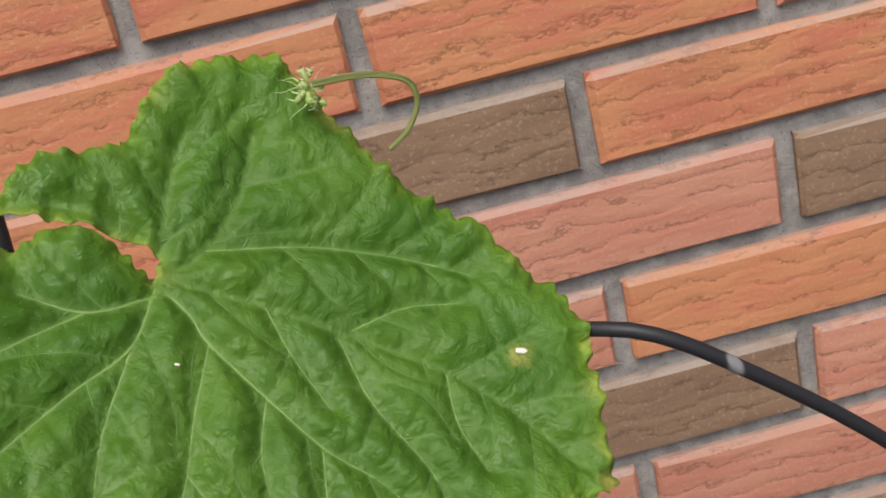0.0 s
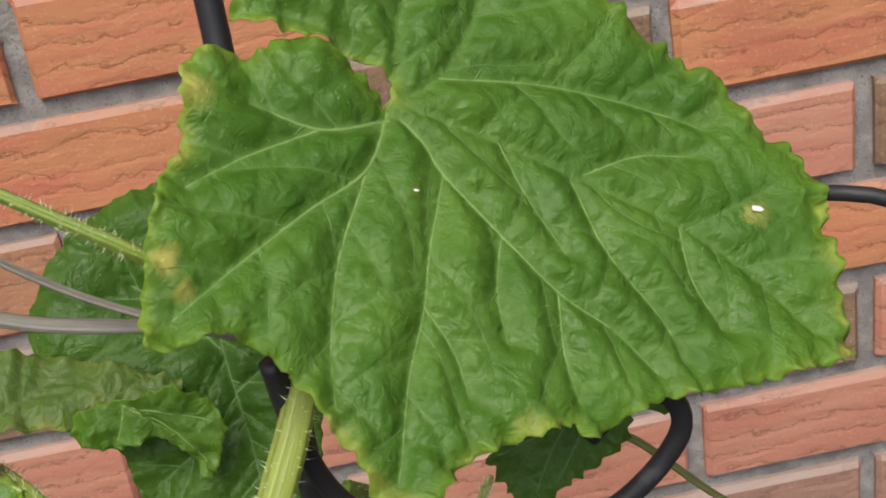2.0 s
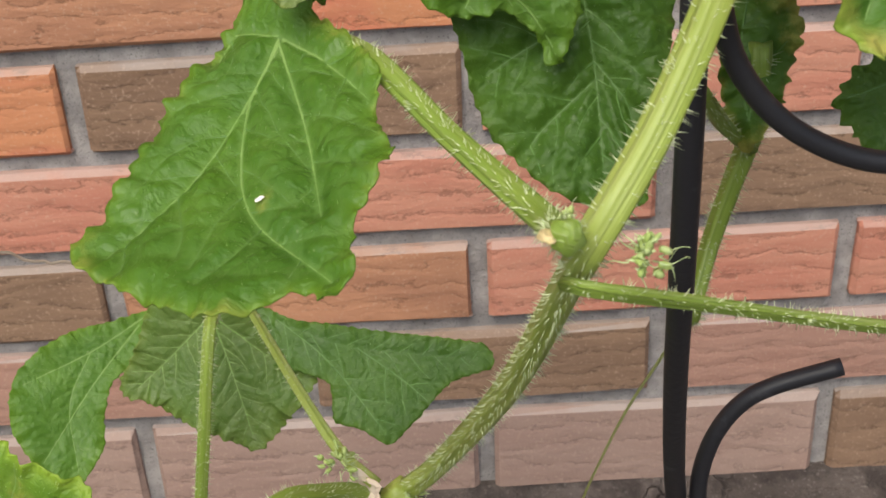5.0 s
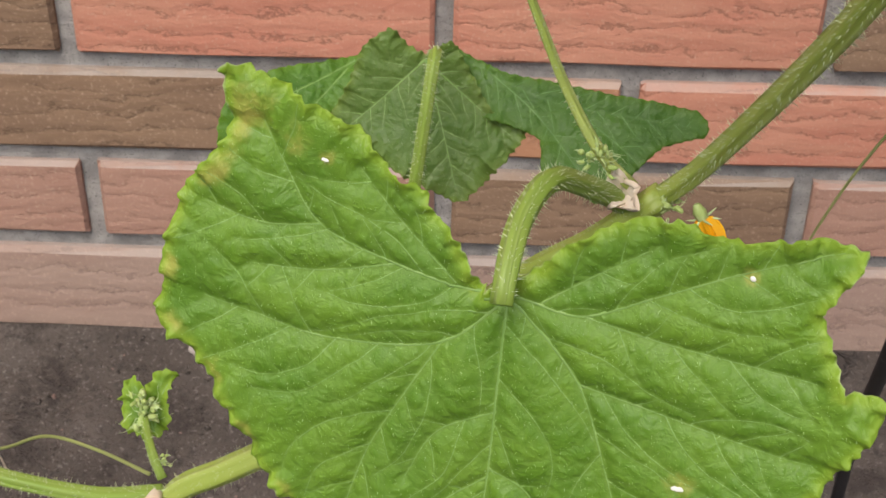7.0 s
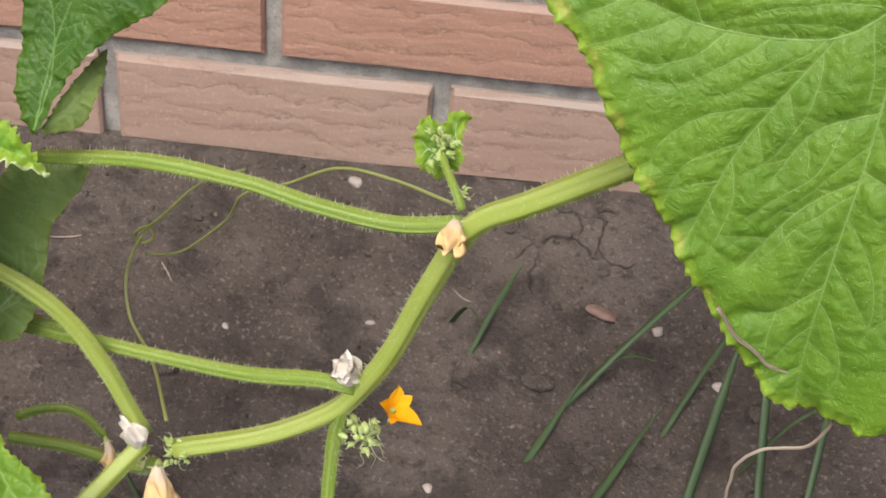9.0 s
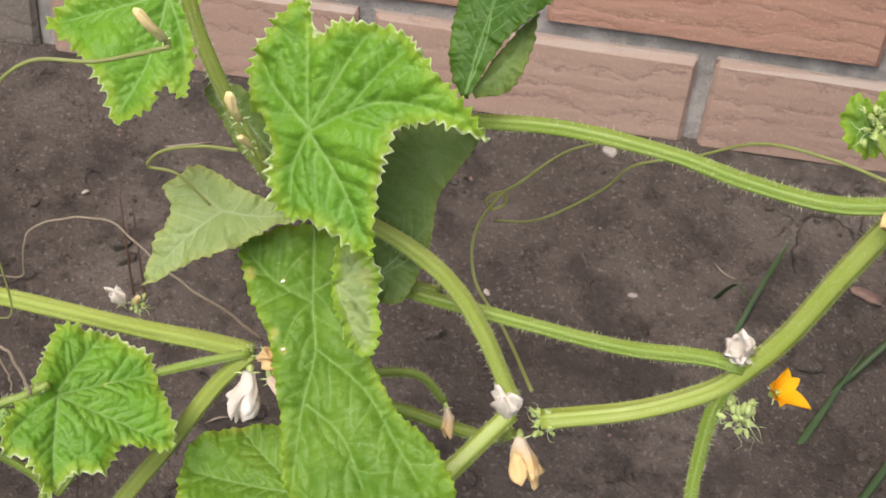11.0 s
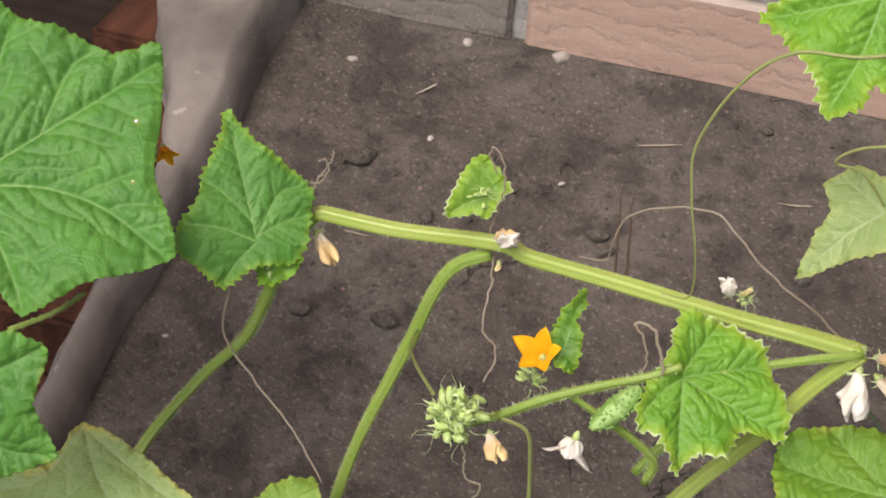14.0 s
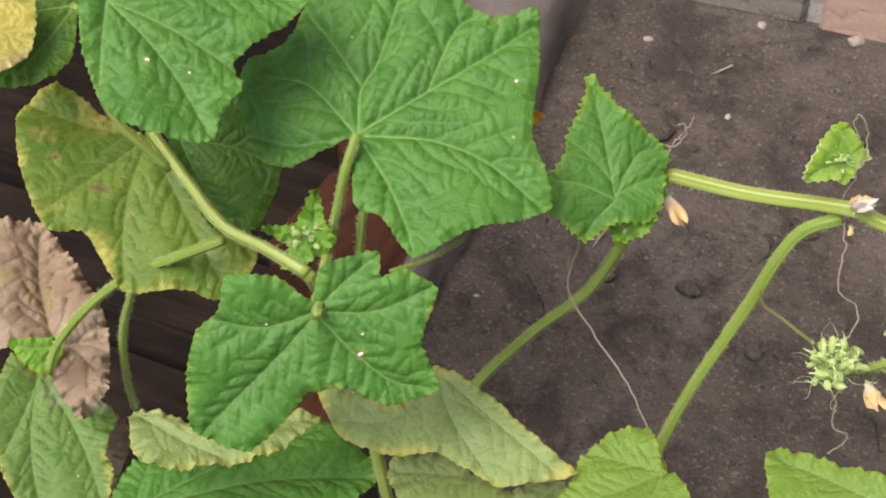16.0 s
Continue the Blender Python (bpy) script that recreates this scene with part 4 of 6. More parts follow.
def corolla(p, d, s, w, L, rng, kind):
    """A closed or withered flower: a pleated, twisted, crumpled bag with a ragged mouth."""
    nu, nv = 16, 30
    prof = np.interp(np.linspace(0, 1, nu), (0, 0.15, 0.45, 0.75, 0.92, 1), (0.15, 0.20, 0.27, 0.34, 0.33, 0.18) if kind != "bud" else (0.10, 0.13, 0.15, 0.15, 0.12, 0.05))
    v, f, along = [], [], []
    twist, ph = rng.uniform(-1.2, 1.2), rng.uniform(0, 6.28, 4)
    mouth = 0.0 if kind == "bud" else 0.3
    bend = rng.uniform(-0.25, 0.25, 2)
    deep = 0.16 if kind == "bud" else 0.2
    for i in range(nu):
        u = i / (nu - 1)
        for j in range(nv):
            a = j * 2 * math.pi / nv
            fold = 1 + deep * u * math.sin(5 * a + twist * u * 3 + ph[0]) + 0.12 * math.sin(2 * a + 6 * u + ph[1]) + (0.08 if kind == "bud" else 0.2 * u) * math.sin(9 * a - 7 * u + ph[2]) + (0.0 if kind == "bud" else 0.14 * u) * math.sin(13 * a + 4 * u + ph[3])
            rad = prof[i] * L * fold
            up = L * u + L * mouth * u * u * math.sin(3 * a + ph[3]) + L * 0.1 * mouth * math.sin(8 * a)
            q = p + d * up + s * (math.cos(a) * rad + bend[0] * L * u * u) + w * (0.75 * math.sin(a) * rad + bend[1] * L * u * u)
            v.append(q)
            along.append(u)
    for i in range(nu - 1):
        for j in range(nv):
            f.append((i * nv + j, i * nv + (j + 1) % nv, (i + 1) * nv + (j + 1) % nv, (i + 1) * nv + j))
    v += [p + d * L * 0.9 + s * bend[0] * L + w * bend[1] * L, p]
    along += [1.0, 0.0]
    n = nu * nv
    f += [((nu - 1) * nv + j, (nu - 1) * nv + (j + 1) % nv, n) for j in range(nv)]
    f += [((j + 1) % nv, j, n + 1) for j in range(nv)]
    me = mesh("corolla", v, f, PETAL[kind])
    at = me.attributes.new("along", "FLOAT", "POINT")
    at.data.foreach_set("value", np.array(along, np.float32))
    return me


def flower(kind, p, d, size, spread=1.0):
    CUR["n"] += 1
    rng = np.random.RandomState(CUR["n"])
    p, d = np.array(p), np.array(d, float)
    d /= np.linalg.norm(d)
    s = np.cross(d, (0.2, 0.35, 0.9))
    s /= np.linalg.norm(s)
    w = np.cross(d, s)
    v, f = [], []
    L = size / 1000
    spindle(p - d * L * 0.35, d, L * 0.6, L * 0.15, v, f)
    ob = linked("flower", mesh("calyx", v, f, M_BUD), plant,
                {"open": "open bright yellow cucumber flower", "cup": "withered cream cup shaped flower", "white": "withered white flower with drooping petals", "bud": "closed yellow cucumber flower", "dead_white": "withered white flower", "dead_peach": "withered peach coloured flower"}[kind])
    for k in range(5):
        a = k * 1.257 + rng.uniform(-0.3, 0.3)
        o = s * math.cos(a) + w * math.sin(a)
        sv, sf = [], []
        spindle(p + o * L * 0.08, d * rng.uniform(-0.1, 0.5) + o, L * rng.uniform(0.28, 0.45), L * 0.03, sv, sf, L * rng.uniform(-0.2, 0.2))
        linked("sepal", mesh("sepal", sv, sf, M_SEPAL), ob)
    if kind not in ("open", "cup", "white"):
        linked("corolla", corolla(p, d, s, w, L * (1.5 if kind == "bud" else 1.3), rng, kind), ob)
        return
    for k in range(5):
        a = k * 2 * math.pi / 5 + rng.uniform(-0.2, 0.2)
        o = s * math.cos(a) + w * math.sin(a)
        tng = np.cross(d, o)
        pv, pf = [], []
        nu, nw = 12, 7
        pl = L * rng.uniform(0.95, 1.2)
        tip = rng.uniform(-0.1, 0.25)
        for i in range(nu):
            u = i / (nu - 1)
            wd = pl * (0.26 if kind == "open" else 0.44) * (math.sin(math.pi * min(1, 0.16 + 0.84 * u ** 0.8)) ** 0.7 + 0.02)
            out = spread * (0.6 * u + tip * u * u)
            up = u * (1 - 0.3 * u)
            for j in range(nw):
                x = (j / (nw - 1) - 0.5) * 2
                q = p + d * pl * up + o * (pl * out * 0.8 + L * 0.1) + tng * wd * x + o * (-0.35 * wd * x * x)
                pv.append(q + o * (0.03 if kind == "open" else 0.15) * L * math.sin(7 * x + 5 * u + k) * u)
        m0 = len(pv)
        pv += [q - o * 0.0003 for q in pv[:]]
        for i in range(nu - 1):
            for j in range(nw - 1):
                q = i * nw + j
                pf += [(q, q + 1, q + nw + 1, q + nw), (m0 + q, m0 + q + nw, m0 + q + nw + 1, m0 + q + 1)]
        linked("petal", mesh("petal", pv, pf, PETAL[{"cup": "dead_peach", "white": "dead_white"}.get(kind, kind)]), ob)


def young_fruit(a, b):
    a, b = np.array(a), np.array(b)
    n = 30
    c = spline([a, (a + b) / 2 + np.array((0, 0, -0.001)), b], n)
    u = np.linspace(0, 1, n)
    radii = 0.0056 * np.clip(np.sin(math.pi * np.clip(u * 0.94 + 0.05, 0, 1)) ** 0.55, 0.25, 1)
    ob = linked("young_fruit", tube_mesh("young_fruit", c, radii, M_FRUIT, 20, 0.04), plant, "small warty green cucumber fruit")
    rng = np.random.RandomState(3)
    t, s, w = frames_along(c)
    v, f = [], []
    for k in range(150):
        i = rng.randint(2, n - 2)
        th = rng.uniform(0, 6.283)
        d = s[i] * math.cos(th) + w[i] * math.sin(th)
        spindle(c[i] + d * radii[i] * 0.92, d, 0.0014, 0.0006, v, f)
    tagged(linked("rough_skin", mesh("rough_skin", v, f, M_FRUIT), ob), kind="stuff")


leaf_begin('large green cucumber leaf with deep puckers and yellowing lobe edges')
piece("big", (0.1891, -0.5284, 0.6782), (0.92, 0.09, -0.381), (0.323, -0.722, 0.612),
    [(-2, 4), (-2, 7), (-8, 10), (-16, 12), (-27, 12), (-35, 14), (-31, 24), (-11, 30), (-6, 41), (2, 51), (13, 54), (22, 54), (31, 48), (47, 31), (69, 18), (78, 11), (86, 5), (92, -5), (93, -14), (93, -9), (95, -31), (97, -40), (81, -46), (68, -50), (52, -54), (39, -62), (34, -59), (21, -64), (12, -69), (1, -81), (-7, -70), (-21, -56), (-32, -50), (-45, -54), (-47, -39), (-46, -22), (-42, -16), (-43, -1), (-37, 5), (-30, 5), (-23, 10), (-12, 8), (-8, 4), (-3, 1)],
    hub=(-1, 1), veins=[(-32, 14), (13, 53), (67, 16), (90, -27), (40, -60), (4, -66), (-42, -48), (-42, -7)], spots=[(77, -11, 6.0), (2, -18, 2.5)], quilt=1.7, teeth=1.7, wave=2.5, yellow=0.36, frost=0.4, scorch=[(-42, -4, 6), (-45, -16, 5), (-44, -38, 4), (-40, -43, 3), (2, -78, 5), (96, -40, 4)],
    ribs=[[(-2, 1), (-1, 16), (1, 30), (3, 36)], [(-1, 7), (-6, 10), (-20, 16), (-33, 15)], [(-2, 1), (8, 9), (15, 22), (18, 37)],
          [(8, 9), (31, 12), (52, 11), (68, 8)], [(-2, 1), (2, 1), (21, -3), (35, -7), (57, -14), (73, -22), (90, -36)], [(37, -9), (44, -23), (56, -37), (60, -45)],
          [(40, -7), (52, -1), (65, 1)], [(61, -16), (63, -27), (69, -37)], [(21, -3), (27, -14), (35, -25)],
          [(-1, 0), (5, -6), (9, -12), (21, -23), (34, -34), (45, -40), (54, -48)], [(9, -12), (6, -29), (5, -40), (2, -55), (1, -73)], [(21, -24), (20, -35), (22, -45)],
          [(33, -34), (34, -46), (37, -55)], [(5, -40), (11, -48), (14, -56)], [(-2, 0), (-7, -14), (-18, -24), (-32, -38), (-43, -50)],
          [(-7, -15), (-12, -33), (-13, -49), (-12, -61)], [(-2, -2), (-16, -7), (-30, -4)], [(-16, -7), (-30, -15), (-41, -23)]])
leaf_begin('drooping green cucumber leaf with a folded upper lobe and small white scars')
piece("lower", (0.0665, -0.547, 0.585), (0.969, -0.073, 0.236), (-0.247, -0.286, 0.926),
    [(11, 50), (20, 40), (25, 29), (23, 18), (27, 4), (20, -9), (18, -18), (20, -24), (15, -31), (10, -25), (-4, -31), (-20, -23), (-34, -12), (-39, -5), (-32, 5), (-24, 23), (-12, 48), (2, 69), (7, 80), (14, 74), (16, 59), (13, 53)],
    hub=(2, 47), spots=[(0, 0, 5.0)], quilt=1.6, wave=1.6, yellow=0.3, frost=0.3,
    ribs=[[(2, 47), (-4, 32), (-16, 10), (-32, -7)], [(2, 46), (-5, 26), (-3, -1), (15, -24)], [(2, 46), (8, 20), (12, -6)], [(3, 47), (13, 37), (23, 22)], [(2, 48), (-8, 51), (-13, 42)]])
piece("upper", (0.0888, -0.497, 0.6134), (0.979, -0.032, -0.202), (0.161, -0.488, 0.858),
    [(-18, -6), (-15, 6), (-10, 9), (10, 11), (24, 8), (38, 5), (36, 0), (26, -2), (16, -6), (6, -7), (-2, -9), (-8, -12), (-12, -17), (-18, -13)],
    hub=(-12, -17), veins=[(-8, 8), (12, 8), (36, 3), (-18, -6)], quilt=1.2, wave=2, yellow=0.35, tone='dusty')
piece("flap", (0.1184, -0.505, 0.6031), (0.994, -0.04, -0.101), (-0.019, -0.979, 0.204),
    [(-17, -2), (-15, 4), (-5, 6), (7, 9), (14, 4), (17, -1), (13, -14), (8, -7), (1, -3), (-9, -5)],
    hub=(-5, 5), veins=[(13, -12), (16, -1), (5, -6), (-8, -5)], wave=1.5, tone='mid')
leaf_begin('tiny crumpled leaflet at a vine joint')
piece("tuft", (-0.1017, -0.41, 0.2801), (0.993, 0.094, 0.067), (0.043, -0.84, 0.541),
    [(-8, -7), (-9, 4), (-5, 12), (1, 8), (5, 14), (12, 13), (8, 4), (10, -5), (3, -11), (-3, -9)],
    hub=(2, -10), veins=[(-5, 11), (11, 12), (-8, 3)], quilt=1.5, teeth=2.5, wave=2.5, tone='light', frost=0.7)
leaf_begin('dark green heart shaped leaf hanging behind the metal stake')
piece("big", (0.1269, -0.49, 0.6012), (0.992, -0.068, -0.109), (0.009, -0.812, 0.584),
    [(-11, 50), (4, 52), (14, 49), (24, 41), (31, 28), (32, 0), (30, -28), (27, -49), (16, -50), (5, -46), (-8, -34), (-17, -12), (-27, 3), (-36, 12), (-38, 20), (-31, 34), (-22, 44)],
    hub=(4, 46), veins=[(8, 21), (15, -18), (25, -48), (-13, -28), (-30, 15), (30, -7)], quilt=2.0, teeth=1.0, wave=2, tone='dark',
    ribs=[[(6, 27), (9, 8), (15, -17), (19, -43)], [(8, 10), (-2, 20), (-13, 27)], [(11, -1), (19, 5), (27, 6)],
          [(12, -7), (0, -15), (-9, -22)], [(15, -17), (23, -26), (25, -33)], [(7, 19), (19, 12), (26, 1)],
          [(15, -22), (5, -33), (0, -41)]])
leaf_begin('small dark green leaf behind the metal ring')
piece("small", (0.2134, -0.505, 0.5755), (0.956, -0.291, 0.024), (-0.264, -0.828, 0.495),
    [(-9, -18), (-15, -10), (-19, -4), (-16, 3), (-4, 11), (12, 14), (26, 12), (27, 7), (17, 7), (14, 0), (9, -4), (-1, -11), (-5, -15)],
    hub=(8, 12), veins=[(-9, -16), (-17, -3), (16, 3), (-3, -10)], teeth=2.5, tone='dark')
leaf_begin('shrivelled brown green shoot leaf behind the metal ring')
piece("small", (0.1789, -0.49, 0.5817), (0.979, -0.201, -0.032), (-0.163, -0.865, 0.474),
    [(-8, 17), (-2, 18), (3, 13), (8, 4), (6, -10), (5, -15), (-1, -24), (-6, -18), (-8, -7), (-5, 4), (-8, 11)],
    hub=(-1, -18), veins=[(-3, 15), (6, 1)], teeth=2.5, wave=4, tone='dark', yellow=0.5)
leaf_begin('broad green cucumber leaf with a yellow scorched edge and white holes')
piece("big", (0.0378, -0.5079, 0.4078), (0.964, -0.256, 0.067), (-0.265, -0.946, 0.187),
    [(7, 12), (16, 21), (32, 30), (47, 32), (61, 27), (79, 31), (96, 28), (86, 11), (89, 3), (94, -10), (106, -15), (58, -97), (52, -107), (39, -126), (20, -143), (-2, -140), (-17, -139), (-29, -125), (-45, -104), (-78, -56), (-90, -35), (-100, -21), (-109, -11), (-100, 26), (-84, 45), (-84, 66), (-73, 64), (-55, 55), (-43, 48), (-36, 39), (-26, 33), (-23, 25), (-16, 21), (-12, 13), (-8, 5)],
    hub=(-1, 3), veins=[(-81, 63), (-102, 11), (-76, -59), (-17, -133), (42, -109), (103, -18), (94, 25)], spots=[(-54, 41, 5.0), (67, 18, 5.0), (52, -47, 8.0)], quilt=1.25, teeth=1.6, wave=2.6, yellow=0.38, frost=0.8, tone='light', scorch=[(-79, 52, 13), (-90, 36, 9), (-62, 46, 7), (-104, 4, 6), (-103, -14, 6), (-92, -32, 6), (-82, -48, 6), (-70, -67, 5), (-58, -86, 5), (-46, -103, 4)],
    ribs=[[(-1, 3), (-12, 4), (-34, 10), (-57, 20), (-68, 38), (-74, 50)], [(-15, 5), (-31, 21), (-45, 38)], [(-1, 3), (-21, -13), (-55, -15), (-77, -10), (-94, -6)],
          [(-19, -11), (-35, -37), (-44, -54), (-54, -83)], [(-1, 2), (-3, -26), (-5, -54), (-8, -81), (-11, -117), (-11, -140)], [(-3, -33), (-21, -42), (-31, -59)],
          [(-5, -55), (-21, -68), (-35, -89)], [(-5, -52), (8, -60), (16, -80), (23, -102)], [(-9, -93), (-22, -105), (-31, -107)],
          [(-1, 3), (5, -2), (21, -21), (30, -47), (36, -69)], [(21, -21), (51, -28), (74, -33), (88, -35)], [(-1, 4), (5, 3), (21, 0), (43, 9), (66, 19), (90, 28)],
          [(21, 0), (45, -5), (69, -8), (87, -10)], [(8, 2), (26, 14), (41, 23)], [(-57, 20), (-75, 19), (-93, 24)],
          [(-34, 10), (-57, 6), (-79, 6)]])
leaf_begin('umbrella shaped cucumber leaf seen from its pale shaded underside')
piece("under", (0.009, -0.32, 0.3649), (0.999, 0.048, 0.005), (0.041, -0.908, 0.416),
    [(-45, -5), (-36, 14), (-30, 29), (-18, 37), (-11, 30), (-4, 26), (2, 29), (7, 31), (14, 20), (20, 8), (26, 0), (38, -6), (26, -20), (10, -34), (-9, -26), (-29, -13)],
    hub=(-4, 24), ribs=[[(-4, 24), (2, 0), (9, -31)], [(-4, 24), (-22, 8), (-38, -5)], [(-4, 24), (16, 6), (32, -8)]], teeth=1.8, wave=2.2, quilt=0.8, tone='dusty')
piece("left", (-0.0561, -0.325, 0.3613), (0.971, 0.156, -0.184), (0.241, -0.669, 0.704),
    [(-22, 8), (-12, 19), (1, 27), (16, 31), (33, 36), (31, 18), (17, 5), (14, -10), (14, -23), (5, -37), (-7, -35), (-22, -17), (-24, -5)],
    hub=(31, 34), ribs=[[(31, 34), (8, 18), (-19, 4)], [(28, 30), (8, 2), (-10, -28)], [(8, 18), (0, -4), (4, -32)]], teeth=0.9, wave=1.2, quilt=0.7, tone='mid')
piece("right", (0.074, -0.322, 0.3667), (0.996, -0.04, 0.076), (-0.079, -0.768, 0.636),
    [(-62, 34), (-47, 27), (-35, 21), (-18, 17), (-1, 13), (42, 4), (46, -6), (28, -11), (13, -25), (1, -34), (-10, -27), (-21, -23), (-22, -7), (-34, -1), (-45, 3), (-49, 15)],
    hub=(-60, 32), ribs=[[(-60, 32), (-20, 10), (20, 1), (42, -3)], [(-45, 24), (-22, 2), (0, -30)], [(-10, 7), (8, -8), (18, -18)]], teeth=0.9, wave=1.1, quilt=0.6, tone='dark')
leaf_begin('bright green young cucumber leaf with white frosted toothed edge')
piece("mid", (-0.3126, -0.4514, 0.2708), (0.975, -0.027, 0.219), (-0.143, -0.834, 0.533),
    [(-21, -11), (-28, 18), (-25, 31), (-12, 46), (-7, 54), (-3, 34), (9, 39), (19, 37), (35, 32), (45, 21), (66, -8), (45, 1), (31, -2), (25, -16), (20, -30), (17, -51), (7, -44), (-7, -37), (-17, -35), (-22, -20)],
    hub=(-8, -2), veins=[(-7, 51), (19, 35), (62, -5), (16, -48), (-16, -33), (-25, 26)], quilt=2.4, teeth=4.0, wave=3.0, tone='bright', frost=1.0,
    ribs=[[(-7, -2), (-6, 28), (-6, 52)], [(-7, -1), (10, 23), (20, 35)], [(-6, -2), (8, 4), (24, 8), (43, 5), (61, -2)],
          [(-7, -2), (5, -22), (15, -46)], [(-7, -3), (-14, -16), (-16, -32)], [(-7, -1), (-18, 13), (-24, 24)],
          [(8, 4), (23, 19), (34, 27)]])
leaf_begin('young toothed cucumber leaf behind the upright shoot')
piece("small", (-0.3916, -0.435, 0.2867), (0.977, 0.187, 0.1), (0.06, -0.696, 0.716),
    [(-33, 9), (-22, 18), (-9, 26), (7, 30), (23, 25), (25, 9), (20, -24), (13, -19), (9, -21), (7, -28), (-7, -32), (-11, -21), (-16, -11), (-25, 0)],
    hub=(14, 18), veins=[(-30, 9), (-7, -30), (19, -22)], quilt=2.0, teeth=3.8, wave=2, tone='bright', frost=0.9)
leaf_begin('dark green leaf hanging down with a pale folded edge')
piece("mid", (-0.241, -0.42, 0.3158), (0.992, -0.013, 0.125), (-0.071, -0.882, 0.466),
    [(-20, 30), (-28, -10), (-28, -24), (-22, -35), (-14, -22), (-8, -12), (8, 2), (36, 19), (39, 38), (8, 42)],
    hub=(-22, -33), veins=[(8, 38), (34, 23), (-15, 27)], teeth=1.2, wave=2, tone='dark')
piece("fold", (-0.2466, -0.423, 0.2942), (0.949, 0.309, -0.064), (0.297, -0.807, 0.51),
    [(13, 18), (-4, 0), (-12, -14), (2, -12), (11, 4)],
    hub=(-11, -12), veins=[(11, 13)], teeth=1.2, tone='under')
leaf_begin('pale curled cucumber leaf turned over to its underside')
piece("mid", (-0.3583, -0.4397, 0.2046), (0.966, 0.01, 0.259), (-0.179, -0.697, 0.694),
    [(-34, -24), (-14, -16), (4, -11), (26, -2), (43, 2), (31, 6), (14, 13), (-9, 27), (-16, 23), (-23, 18), (-20, 6), (-26, -4)],
    hub=(2, 6), veins=[(-31, -21), (-16, 22), (38, 3)], teeth=1.2, wave=2, tone='pale')
leaf_begin('long pale green hanging leaf with a frosted lower margin')
piece("mid", (-0.3064, -0.46, 0.1702), (0.981, 0.149, 0.123), (-0.005, -0.617, 0.787),
    [(-36, 45), (-7, 50), (18, 42), (20, 27), (15, 7), (17, -5), (30, -34), (46, -50), (52, -71), (-13, -71), (-19, -33), (-24, 0), (-34, 23)],
    hub=(-5, 45), spots=[(-19, 26, 5.0), (-18, -5, 4.0)], quilt=2.0, teeth=2.0, wave=3, yellow=0.3, frost=0.5, tone='light',
    ribs=[[(-5, 49), (-6, 16), (-5, -6), (-11, -33), (-15, -66)], [(-5, -4), (16, -23), (29, -46), (38, -62)], [(-6, 16), (-22, 26), (-34, 39)], [(-6, 21), (8, 28), (17, 34)], [(-9, -28), (6, -42), (15, -64)]],
    scorch=[(-33, 30, 4), (-22, 2, 4), (18, 0, 4), (26, -22, 4)])
piece("edge", (-0.2915, -0.470, 0.2010), (0.94, 0.149, 0.30), (0.30, -0.70, 0.64),
    [(-4, 24), (6, 20), (11, 10), (8, 0), (6, -12), (1, -22), (-5, -18), (-8, -4), (-7, 12)],
    hub=(-6, 8), veins=[(4, 16), (5, -10), (0, -20)], quilt=1.4, teeth=2.6, wave=2.5, yellow=0.5, frost=0.9, tone='pale')
leaf_begin('broad pale green leaf low over the soil')
piece("mid", (-0.3393, -0.455, 0.0736), (0.98, 0.187, 0.073), (0.024, -0.469, 0.883),
    [(-35, -5), (-30, 14), (-8, 22), (24, 19), (35, -13), (18, -40), (-18, -35), (-33, -22)],
    hub=(32, -13), veins=[(-29, 0), (-5, 19), (-13, -29)], teeth=1.8, wave=2.5, quilt=1.8, yellow=0.4, frost=0.4, tone='light')
leaf_begin('dusty pale leaf underside behind the young leaf')
piece("mid", (-0.2738, -0.41, 0.2132), (0.985, 0.079, 0.156), (-0.028, -0.809, 0.587),
    [(-27, -41), (-12, -45), (0, -24), (5, 0), (25, 27), (10, 32), (-7, 32), (-19, 20), (-27, -10)],
    hub=(-24, -34), veins=[(22, 27), (-2, -22)], teeth=1.0, tone='under')
piece("wing", (-0.3544, -0.42, 0.2475), (0.98, 0.182, 0.079), (0.109, -0.826, 0.553),
    [(-13, 11), (-5, 13), (2, 12), (14, 2), (18, -19), (5, -19), (-5, -4)],
    hub=(14, -16), veins=[(-12, 11)], teeth=1.5, tone='under')
leaf_begin('small bright cucumber leaf with white toothed edges')
piece("small", (-0.4134, -0.4733, 0.1199), (0.892, 0.419, -0.169), (0.366, -0.45, 0.814),
    [(-20, 8), (-13, 26), (-7, 35), (4, 32), (18, 30), (32, 18), (37, -3), (40, -22), (19, -19), (10, -31), (-4, -31), (-14, -41), (-23, -24), (-33, -22), (-33, -12), (-25, 1)],
    hub=(-11, 4), veins=[(-9, 31), (30, 18), (38, -20), (-12, -38), (-32, -20)], quilt=2.0, teeth=3.6, wave=2.2, tone='bright', frost=1.0,
    ribs=[[(-9, 6), (1, 19), (12, 32)], [(-9, 4), (14, 9), (33, 12)], [(-8, 3), (13, -7), (38, -20)],
          [(-9, 3), (-11, -17), (-12, -37)], [(-10, 3), (-21, -5), (-32, -17)]])
leaf_begin('broad flat green cucumber leaf with small insect holes')
